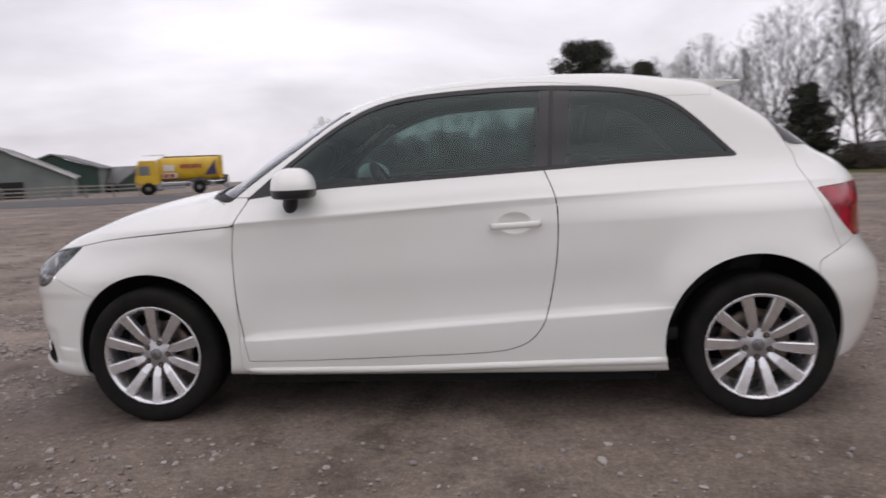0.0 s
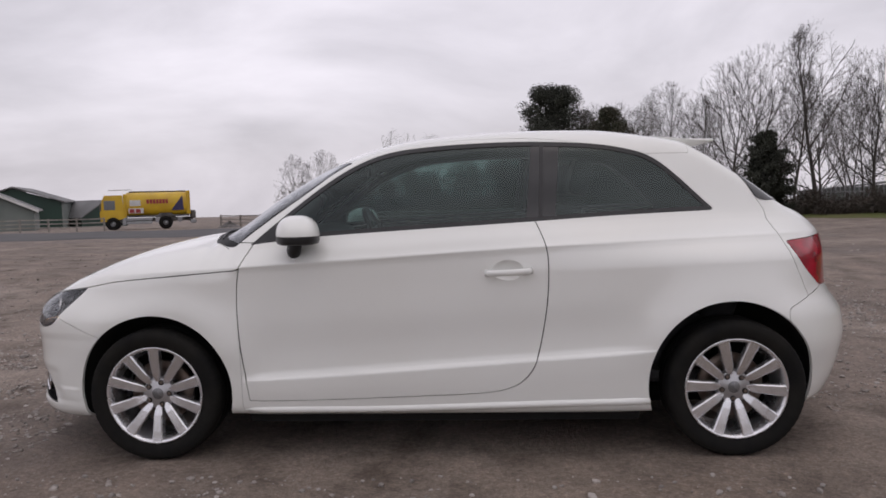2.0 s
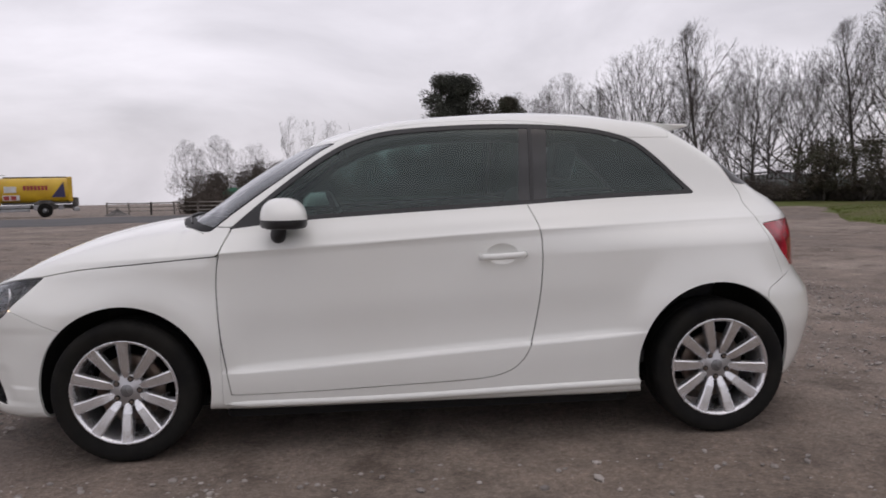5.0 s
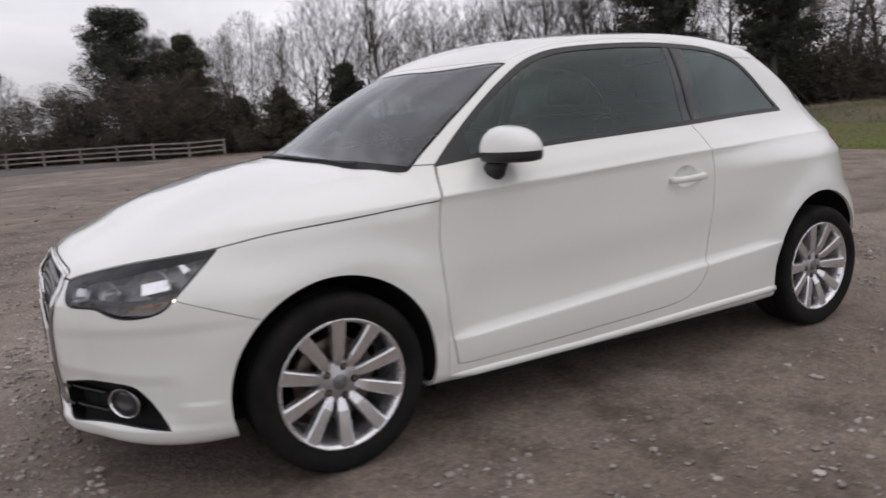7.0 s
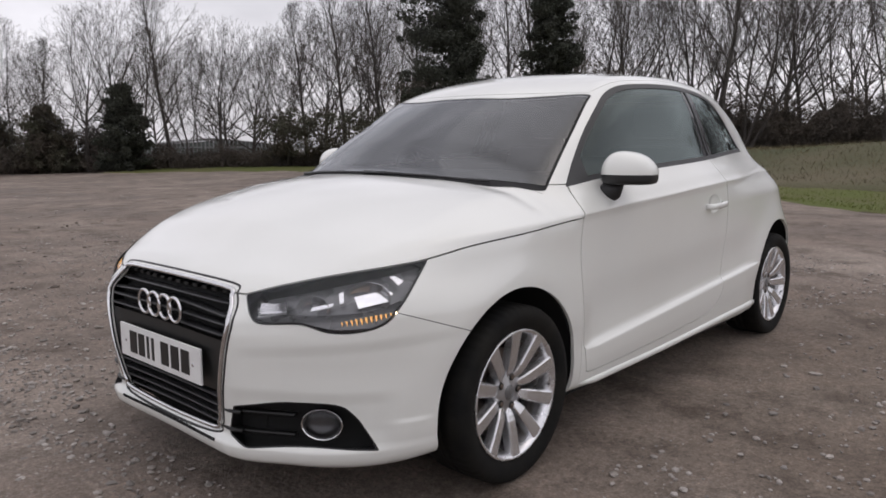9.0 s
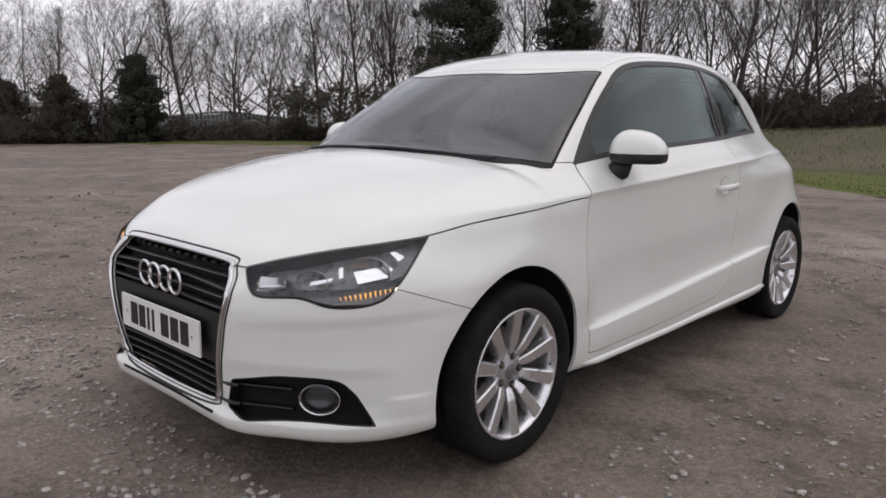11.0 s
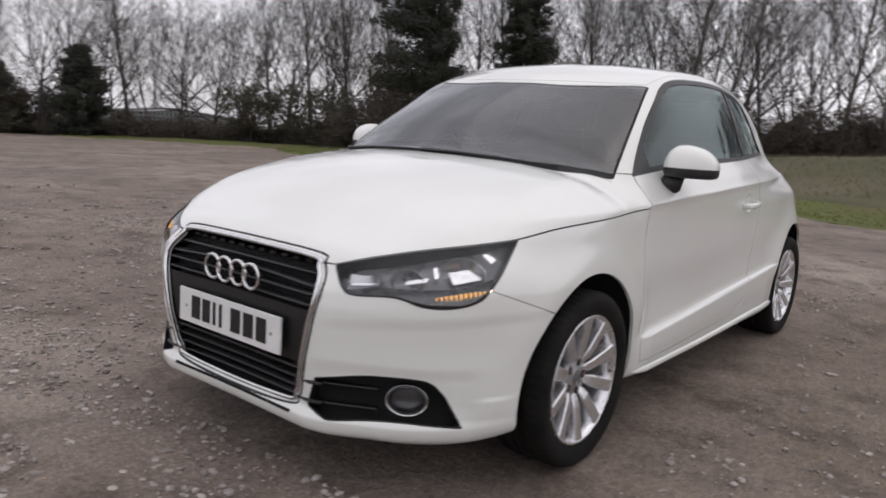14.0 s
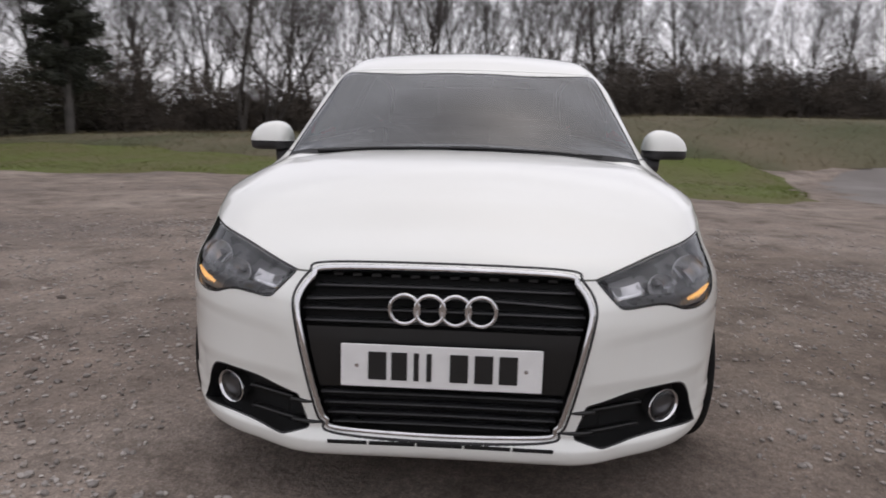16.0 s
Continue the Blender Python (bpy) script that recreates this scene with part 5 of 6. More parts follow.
TWIG = mat("brown_brambles", (0.090, 0.074, 0.060), 0.9, 0, (0.058, 0.048, 0.04), 0.8, 8, 0.2, 0, island=0.2)


def prisms(a, b, ra, rb, sides):
    """Tapering sticks from a to b, as one block of vertices and faces."""
    d = b - a
    d = d / (np.linalg.norm(d, axis=1)[:, None] + 1e-9)
    ref = np.where(np.abs(d[:, 2:3]) > 0.8, np.array([[1.0, 0, 0]]), np.array([[0, 0, 1.0]]))
    u = np.cross(d, ref)
    u /= np.linalg.norm(u, axis=1)[:, None] + 1e-9
    w = np.cross(d, u)
    t = np.linspace(0, 2 * np.pi, sides, endpoint=False)
    ringv = np.cos(t)[None, :, None] * u[:, None] + np.sin(t)[None, :, None] * w[:, None]
    v = np.concatenate([a[:, None] + ringv * ra[:, None, None], b[:, None] + ringv * rb[:, None, None]], 1)
    k = np.arange(sides)
    f = np.stack([k, (k + 1) % sides, (k + 1) % sides + sides, k + sides], 1)
    f = (f[None] + (np.arange(len(a)) * 2 * sides)[:, None, None]).reshape(-1, 4)
    return v.reshape(-1, 3), f


def grow(seed, height, trunk, stems=1, crown=0.28, spread=0.34, leader=0.9, rise=0.85, limbs=17, low=0.16):
    """The sticks of a bare tree: a trunk that thins upwards, rising limbs set round it that reach out to an egg-shaped outline, and branches and twigs on those."""
    r = np.random.default_rng(seed)
    out = []

    def unit(v):
        return v / (np.linalg.norm(v) + 1e-9)

    def line(p, d, length, ra, rb, n, level, up, wob):
        pts = [(p, d, ra)]
        for i in range(n):
            d = unit(d + r.normal(0, wob, 3) + np.array([0, 0, up]))
            q = p + d * length / n
            r0, r1 = ra + (rb - ra) * i / n, ra + (rb - ra) * (i + 1) / n
            out.append((p, q, r0, r1, level))
            p = q
            pts.append((p, d, r1))
        return pts

    def along(pts, t):
        k = min(int(t * (len(pts) - 1)), len(pts) - 2)
        u = t * (len(pts) - 1) - k
        return pts[k][0] * (1 - u) + pts[k + 1][0] * u, pts[k + 1][1], pts[k][2] * (1 - u) + pts[k + 1][2] * u

    def sideways(d, turn, way):
        a = unit(np.cross(d, np.array([math.cos(way), math.sin(way), 0.3])))
        return unit(d * math.cos(turn) + a * math.sin(turn))

    middle, half = np.array([0, 0, height * (1 + low) / 2]), np.array([height * spread, height * spread, height * (1 - low) / 2])

    def room(p, d):
        """How far it is along d to the tree's outline."""
        a, b = d / half, (p - middle) / half
        qa, qb, qc = a @ a, a @ b, b @ b - 1
        return (-qb + math.sqrt(max(qb * qb - qa * qc, 0))) / qa

    def branch(p, d, length, rad, level):
        n, wob, up = ((8, 0.055, 0.035), (5, 0.08, 0.04), (3, 0.10, 0.04), (2, 0.12, 0.03))[level - 1]
        if level > 1:
            far = room(p, d)
            if far < 0.12 * length:
                return
            length = min(length, far * 1.1 + 0.15)
        pts = line(p, d, length, rad, rad * 0.25, n, min(level - 1, 3), up, wob)
        if level == 4:
            return
        count = (8, 4, 3)[level - 1]
        way = r.uniform(0, 6.28)
        for i in range(count):
            t = 0.16 + 0.80 * (i + r.uniform(0.1, 0.9)) / count
            q, e, rr = along(pts, min(t, 0.99))
            way += 2.4 + r.uniform(-0.5, 0.5)
            branch(q, sideways(e, r.uniform(0.35, 0.80), way), length * (0.66 - 0.38 * t) * r.uniform(0.7, 1.3), max(rr * 0.60, 0.004), level + 1)
    for k in range(stems):
        lean = 0.02 if stems == 1 else 0.20
        d = unit(np.array([r.normal(0, lean), r.normal(0, lean), 1.0]))
        base = np.array([r.normal(0, 0.12), r.normal(0, 0.12), -0.1]) if stems > 1 else np.array([0, 0, -0.1])
        rad = trunk * (1 if stems == 1 else 0.72)
        pts = line(base, d, height * leader, rad, rad * 0.14, 12, 0, 0.03, 0.035)
        way = r.uniform(0, 6.28)
        for i in range(limbs):
            t = crown + (1 - crown) * ((i + r.uniform(0, 0.8)) / limbs) ** 0.9
            q, e, rr = along(pts, min(t, 0.985))
            h = (t - crown) / (1 - crown)
            way += 2.4 + r.uniform(-0.4, 0.4)
            turn = rise * (1.15 - 0.95 * h) * r.uniform(0.8, 1.2)
            out_d = unit(np.array([math.cos(way) * math.sin(turn), math.sin(way) * math.sin(turn), math.cos(turn)]))
            branch(q, out_d, max(room(q, out_d) * r.uniform(0.86, 1.04), height * 0.06), max(rr * 0.50, 0.012), 1)
    p = [np.array([o[i] for o in out]) for i in range(5)]
    k = height / max(p[1][:, 2].max(), 0.1)
    return p[0] * k, p[1] * k, p[2], p[3], p[4]


def bare_tree(seed, height, trunk, material, **kw):
    """A leafless tree: the trunk with its limbs, and the crown of twigs."""
    a, b, ra, rb, lv = grow(seed, height, trunk, **kw)
    top = new("bare_tree")
    thick = lv <= 1
    raw("trunk", *prisms(a[thick], b[thick], ra[thick], rb[thick], 6), material, top, "", True)
    thin = ~thick
    raw("crown", *prisms(a[thin], b[thin], np.maximum(ra[thin], 0.0054), np.maximum(rb[thin], 0.0038), 3), material, top)
    return top


def leaf_cloud(r, centres, radii, count, size, wide=0.5):
    """Small leaf-like faces gathered in clumps; narrow ones read as twigs."""
    k = r.integers(0, len(centres), count)
    d = r.normal(0, 1, (count, 3))
    d /= np.linalg.norm(d, axis=1)[:, None]
    p = centres[k] + d * (radii[k] * r.uniform(0.35, 1.0, count) ** 0.6)[:, None]
    u = r.normal(0, 1, (count, 3))
    u /= np.linalg.norm(u, axis=1)[:, None]
    w = np.cross(u, r.normal(0, 1, (count, 3)))
    w /= np.linalg.norm(w, axis=1)[:, None] + 1e-9
    s = (size * r.uniform(0.5, 1.4, count))[:, None]
    v = np.stack([p - u * s, p + w * s * wide, p + u * s, p - w * s * wide], 1).reshape(-1, 3)
    return v, np.arange(count * 4).reshape(-1, 4)


def conifer(seed, height, width, base=0.12, count=9000, pointed=0.8, leaf=None, off=(0.0, 0.0), bark=None):
    """A dark conifer: a straight trunk, tiers of drooping boughs, and needles in clumps."""
    r = np.random.default_rng(seed)
    leaf = leaf or NEEDLE
    top = new("conifer" if leaf is NEEDLE else "ivy_tree")
    a = np.array([[0, 0, -0.1], [0, 0, height * 0.5]])
    b = np.array([[0, 0, height * 0.5], [off[0], off[1], height * 0.97]])
    raw("trunk", *prisms(a, b, np.array([0.02, 0.013]) * height, np.array([0.013, 0.003]) * height, 8), bark or BARK, top, "", True)
    cs, rs, pa, pb = [], [], [], []
    for _ in range(130):
        t = r.uniform(base, 1.0)
        reach = width * 0.5 * ((1 - t) ** pointed * 0.95 + 0.06) * r.uniform(0.55, 1.12)
        an = r.uniform(0, 2 * np.pi)
        z = t * height
        tip = np.array([math.cos(an) * reach + off[0], math.sin(an) * reach + off[1], z + 0.14 * reach])
        pa.append((0, 0, z))
        pb.append(tip)
        for q in (0.25, 0.45, 0.65, 0.82, 1.0):
            cs.append(np.array([0, 0, z]) * (1 - q) + tip * q)
            rs.append(0.085 * width * r.uniform(0.7, 1.3) * (1.25 - 0.6 * q))
    raw("bough", *prisms(np.array(pa), np.array(pb), np.full(len(pa), 0.03), np.full(len(pa), 0.008), 4), BARK, top)
    v, f = leaf_cloud(r, np.array(cs), np.array(rs), int(count * 3.4), 0.062)
    raw("crown", v, f, leaf, top)
    return top


def bush(seed, w, h, count, material, size=0.10, name="bush"):
    r = np.random.default_rng(seed)
    top = new(name)
    a = np.zeros((26, 3))
    a[:, :2] = r.normal(0, w * 0.12, (26, 2))
    b = a + np.stack([r.normal(0, w * 0.22, 26), r.normal(0, w * 0.22, 26), h * r.uniform(0.5, 0.95, 26)], 1)
    raw("stem", *prisms(a, b, np.full(26, 0.03), np.full(26, 0.008), 4), BARK, top)
    c = np.stack([r.normal(0, w * 0.24, 40), r.normal(0, w * 0.24, 40), h * r.uniform(0.10, 0.88, 40)], 1)
    thin = material is TWIG
    v, f = leaf_cloud(r, c, np.full(40, 0.17 * w) * r.uniform(0.6, 1.2, 40), count * 2 if thin else count, size * 2.2 if thin else size, 0.10 if thin else 0.5)
    v[:, 2] = np.maximum(v[:, 2], 0.0)
    raw("foliage", v, f, material, top)
    return top


kinds = [bare_tree(31, 10.0, 0.16, BARK, crown=0.20, spread=0.36, leader=0.62, rise=0.95, limbs=15, low=0.14),
         bare_tree(32, 10.5, 0.13, BARK, crown=0.24, spread=0.22, leader=0.90, rise=0.70, limbs=19, low=0.16),
         bare_tree(33, 10.0, 0.12, BARK, stems=3, crown=0.22, spread=0.27, leader=0.80, rise=0.60, limbs=8, low=0.12),
         bare_tree(34, 8.0, 0.15, BARK, crown=0.18, spread=0.45, leader=0.56, rise=1.10, limbs=15, low=0.10),
         bare_tree(36, 10.5, 0.085, PALE_BARK, stems=2, crown=0.30, spread=0.17, leader=0.92, rise=0.46, limbs=10, low=0.22)]


def plant(kind_no, x, y, h, turn_deg, label, group):
    src = kinds[kind_no]
    base = (10.0, 10.5, 10.0, 8.0, 10.5)[kind_no]
    t = copy_thing(src, Matrix.Translation((x, y, float(ground_z(x, y)))) @ Matrix.Rotation(radians(turn_deg), 4, "Z") @ Matrix.Scale(h / base, 4))
    tagged(t, label, "tree", group)
    return t


def polar(az, r):
    """A place beyond the yard by its bearing from the car's side, in degrees from +x, and its distance."""
    az += 0.3 + 0.9 * float(ease(66, 79, az))
    return r * math.cos(radians(az)) - 1.5, r * math.sin(radians(az)) - 3.0


tr_ = random.Random(5)
LABEL = {0: "leafless broad tree with grey-brown bark beside the yard", 1: "tall leafless tree with upswept branches", 2: "leafless tree with several upright stems",
         3: "low spreading leafless tree with a round crown", 4: "slim leafless tree with pale bark and upright twigs"}
for az, r, h, k in ((102.3, 62, 6.0, 2), (100, 62, 6.4, 2), (97.3, 63, 5.8, 0), (94, 60, 7.8, 4), (91.5, 60, 7.4, 4), (89, 58, 6.4, 1), (86.5, 57, 5.6, 3), (80.4, 56, 9.4, 4), (79, 52, 7.8, 1), (77, 56, 7.2, 3),
                    (75.5, 54, 8.2, 0), (73.4, 49, 8.8, 2), (71.7, 53, 8.4, 1), (69.3, 47, 9.4, 0), (67.2, 46, 10.0, 0), (65.7, 53, 9.4, 1), (64.0, 47, 11.0, 1), (62.3, 55, 9.6, 4), (60.5, 46, 9.0, 0), (58.0, 52, 9.4, 3), (56.2, 47, 8.8, 4), (54.1, 48, 10.4, 1),
                    (52.6, 53, 10.6, 4), (51.2, 46, 11.4, 1), (49.8, 50, 11.0, 2), (48.4, 46, 11.6, 1), (46.8, 50, 11.5, 2), (45.2, 45, 11.8, 1), (42.6, 46, 11.5, 2), (38.8, 44, 11.5, 1), (36.4, 41, 12.5, 1), (34.2, 45, 11.5, 0), (31.5, 42, 12.0, 2), (29.5, 44, 12.0, 1), (27.5, 42, 11.0, 4), (25.5, 42, 12.5, 2)):
    x, y = polar(az, r)
    plant(k, x, y, h, tr_.uniform(0, 360), LABEL[k], "trees along the far side")
az = 24.0
while az > -34:
    for _ in range(2):
        r = tr_.uniform(37, 49)
        k = tr_.choice((1, 2, 2, 4, 4, 1))
        x, y = polar(az + tr_.uniform(-0.7, 0.7), r)
        plant(k, x, y, tr_.uniform(9.5, 13.0) * (1.0 - 0.30 * float(ease(-9, -19, az))), tr_.uniform(0, 360), LABEL[k], "trees behind the bank")
    az -= 2.9
az = 80.0
while az > -34:
    k = tr_.choice((0, 1, 2, 3, 4))
    x, y = polar(az + tr_.uniform(-0.6, 0.6), tr_.uniform(54, 66))
    plant(k, x, y, tr_.uniform(8.5, 11.5) * (1.0 if az > 45 else 1.25 - 0.5 * float(ease(-9, -19, az))), tr_.uniform(0, 360), LABEL[k], "trees of the wood beyond")
    az -= 2.6 if az > 60 else 3.4 if az > 30 else 5.2
for o in kinds:
    for q in (*o.children_recursive, o):
        bpy.data.objects.remove(q)


def stand(t, x, y, label, category, group=""):
    t.matrix_basis = Matrix.Translation((x, y, float(ground_z(x, y))))
    tagged(t, label, category, group)


stand(conifer(51, 9.2, 8.6, 0.02, 24000, 0.34), *polar(81.8, 53), "dark evergreen with a dense rounded crown", "tree")
stand(conifer(52, 7.4, 6.0, 0.02, 15000, 0.45, BUSH), *polar(77.6, 52), "dark brown tree overgrown with ivy", "tree")
stand(conifer(53, 3.4, 3.8, 0.05, 6000, 0.45, BUSH), *polar(74.4, 50), "dark evergreen tree clad in ivy", "tree")
stand(conifer(54, 4.7, 3.5, 0.02, 12000, 0.40), *polar(67.1, 45.5), "squat dark cypress below the bare trees", "tree")
stand(conifer(55, 10.8, 4.7, 0.20, 24000, 0.44, None, (-0.9, 0.95), PALE_BARK), *polar(42.5, 32), "tall dark pine at the edge of the grass", "tree")
stand(conifer(56, 8.6, 3.5, 0.22, 15000, 0.50, None, (0.0, 0.0), PALE_BARK), *polar(36.2, 32.5), "smaller dark pine at the edge of the grass", "tree")
stand(conifer(57, 3.6, 3.6, 0.02, 6000, 0.45, BUSH), *polar(71.6, 47), "ivy-covered dark tree stump", "tree")

# low growth under the trees
n_ = 0
for az, r, w, h, m in ((100.2, 61, 5, 3.6, 1), (97.4, 62, 5, 4.2, 1), (95.0, 61, 6, 4.2, 1), (92.5, 58, 5.5, 4.2, 1), (90, 54, 5.5, 3.6, 0), (86.5, 52, 6, 4.4, 1), (80.5, 51, 5, 3.6, 1), (76.5, 52, 5, 3.4, 1), (73.5, 50, 5, 3.0, 0), (70, 49, 5, 2.4, 1),
                       (56.4, 44, 3.0, 3.6, 0), (52.5, 43, 4.0, 3.4, 0), (49.6, 42, 4.5, 3.2, 0), (46.5, 41, 4.5, 3.8, 0), (43.5, 40, 5, 4.4, 0), (40.8, 41, 5, 4.0, 1), (38.5, 38, 5, 3.4, 0), (35.2, 38, 5, 3.0, 0),
                       (33.0, 37, 5.5, 4.6, 1), (40.0, 36, 6, 4.0, 0), (45.5, 37, 6, 4.8, 1), (84.2, 53, 6.5, 5.0, 1), (81.5, 50, 6.5, 5.2, 1), (78.8, 50, 6.5, 5.4, 1), (76.0, 50, 6, 4.6, 1)):
    n_ += 1
    x, y = polar(az, r)
    stand(bush(70 + n_, w, h, 7000, BUSH if m == 0 else TWIG, 0.066), x, y, "dense dark evergreen bush under the trees" if m == 0 else "tangled brown leafless bush under the trees", "bush", "undergrowth")
for az in np.arange(-38, 11, 3.5):
    n_ += 1
    x, y = polar(az + tr_.uniform(-1, 1), tr_.uniform(43, 47))
    stand(bush(70 + n_, 6.5, tr_.uniform(3.6, 5.0) * (1.0 if az > -8 else 0.8), 3200, TWIG, 0.085), x, y, "tall tangled brown leafless thicket among the trees", "bush", "undergrowth")
hr = np.random.default_rng(99)
hc, hrad, core = [], [], []
for az in np.arange(-42, 102.5, 0.42):
    lo = np.interp(az, [-42, 20, 36, 45, 70, 108], [39, 39, 39, 43, 48, 60])
    hh = np.interp(az, [-42, 0, 25, 40, 47, 55, 72, 80, 108], [2.7, 2.7, 2.6, 2.4, 1.7, 1.0, 1.0, 2.0, 1.9])
    hh = hh * (1 + 0.18 * math.sin(az * 1.7) + 0.12 * math.sin(az * 4.1 + 1))
    for _ in range(6):
        x, y = polar(az, lo + hr.normal(0, 0.8))
        hc.append((x, y, float(ground_z(x, y)) + hr.uniform(0.1, 0.92) * hh))
        hrad.append(0.55 * min(1.0, hh))
    x, y = polar(az, lo + 0.9)
    z = float(ground_z(x, y))
    for k, (dr, dz) in enumerate(((-0.55, -0.2), (-0.45, 0.45), (0.0, 0.80), (0.5, 0.45), (0.6, -0.2))):
        cx, cy = polar(az, lo + 0.9 + dr + hr.normal(0, 0.10))
        core.append((cx, cy, z + max(dz * hh * 0.86 + hr.normal(0, 0.10) * (dz > 0), -0.2)))
v, f = leaf_cloud(hr, np.array(hc), np.array(hrad), 190000, 0.14, 0.13)
n0 = len(v)
rows_n = len(core) // 5
f = [tuple(q) for q in f] + [(n0 + i * 5 + j, n0 + i * 5 + j + 1, n0 + i * 5 + j + 6, n0 + i * 5 + j + 5) for i in range(rows_n - 1) for j in range(4)]
tagged(raw("hedge", np.concatenate([v, np.array(core)]), f, TWIG), "dark tangled hedge of brambles under the trees", "hedge", kind="stuff")

# ---- fences ----
TIMBER = mat("weathered_grey_timber", (0.30, 0.28, 0.255), 0.85, 0, (0.20, 0.185, 0.165), 2, 30, 0.2, 0.5, 0.006, each=0.15)
STEEL = mat("galvanised_steel", (0.38, 0.39, 0.40), 0.5, 0.6, (0.28, 0.28, 0.29), 2, 40, 0.1, 0.2, each=0.1)


def rail_fence(points, gap=2.0, height=0.95, label=""):
    top = new("rail_fence")
    top.location = (*points[0], float(ground_z(*points[0])))
    o = np.array(top.location)
    post = rail = None
    for (x0, y0), (x1, y1) in zip(points, points[1:]):
        n = max(1, round(math.hypot(x1 - x0, y1 - y0) / gap))
        an = math.degrees(math.atan2(y1 - y0, x1 - x0))
        ln = math.hypot(x1 - x0, y1 - y0) / n
        for i in range(n + 1):
            x, y = x0 + (x1 - x0) * i / n, y0 + (y1 - y0) * i / n
            z = float(ground_z(x, y))
            m = pose(x - o[0], y - o[1], z - o[2], 0, 0, an)
            if post is None:
                post = part("post", box_bm((-0.06, -0.05, -0.2), (0.06, 0.05, height + 0.05), 0.012, 1), TIMBER, top)
                post.matrix_basis = m
            else:
                again(post, m, top)
            if i < n:
                x2, y2 = x0 + (x1 - x0) * (i + 1) / n, y0 + (y1 - y0) * (i + 1) / n
                dz = float(ground_z(x2, y2)) - z
                for hz in (0.32, 0.61, 0.90):
                    m2 = pose(x - o[0], y - o[1], z - o[2] + hz * height / 0.95, 0, -math.degrees(math.atan2(dz, ln)), an) @ Matrix.Diagonal((ln / 2.0, 1, 1, 1))
                    if rail is None:
                        rail = part("rail", box_bm((0, -0.075, -0.045), (2.0, -0.04, 0.045), 0.006, 1), TIMBER, top)
                        rail.matrix_basis = m2
                    else:
                        again(rail, m2, top)
    tagged(top, label, "fence")
    return top


rail_fence([(9.2, 42.0), (-4, 47.5), (-18, 54.5), (-22, 56.5)], 2.1, 0.95, "weathered grey post-and-rail fence along the road")
rail_fence([(-29.0, 50.8), (-38, 47.5), (-52, 41)], 2.1, 0.95, "weathered grey post-and-rail fence beside the barns")


def palisade(x0, y0, x1, y1, height=1.9):
    top = new("palisade_fence")
    top.location = (x0, y0, float(ground_z(x0, y0)))
    n = int(math.hypot(x1 - x0, y1 - y0) / 0.26)
    an = math.degrees(math.atan2(y1 - y0, x1 - x0))
    b = box_bm((-0.035, -0.012, 0.05), (0.035, 0.012, height - 0.1))
    b2 = bmesh.new()
    bmesh.ops.create_cone(b2, cap_ends=True, segments=4, radius1=0.045, radius2=0.004, depth=0.12, matrix=pose(0, 0, height - 0.045, 0, 0, 45))
    first = part("pale", joined(b, b2), STEEL, top)
    for i in range(n):
        m = pose(x0 + (x1 - x0) * i / n - x0, y0 + (y1 - y0) * i / n - y0, 0, 0, 0, an)
        if i == 0:
            first.matrix_basis = m
        else:
            again(first, m, top)
    for z in (0.35, height - 0.45):
        part("rail", box_bm((0, 0.012, z - 0.03), (math.hypot(x1 - x0, y1 - y0), 0.05, z + 0.03)), STEEL, top).matrix_basis = pose(0, 0, 0, 0, 0, an)
    tagged(top, "grey galvanised steel palisade fence behind the trees", "fence")


palisade(*polar(69.5, 54), *polar(53, 52))

# ---- far buildings ----
CLAD = mat("dark_green_cladding", (0.020, 0.050, 0.036), 0.6, 0, (0.015, 0.038, 0.028), 0.5, 10, 0.1, 0.2, 0.01)
CLAD_PALE = mat("grey_green_cladding", (0.16, 0.185, 0.17), 0.6, 0, (0.12, 0.14, 0.13), 0.5, 10, 0.1, 0.2, 0.01)
SLATE = mat("grey_sheet_roof", (0.17, 0.17, 0.17), 0.7, 0, (0.12, 0.12, 0.12), 0.4, 8, 0.1, 0.3, 0.01)
WHITE_T = mat("white_barge_board", (0.62, 0.62, 0.60), 0.6, 0, None, 2, 30, 0.08, 0.1)
OPENING_SHADE = mat("dark_opening", (0.015, 0.015, 0.015), 0.9, 0, None, 2, 30, 0.1, 0)


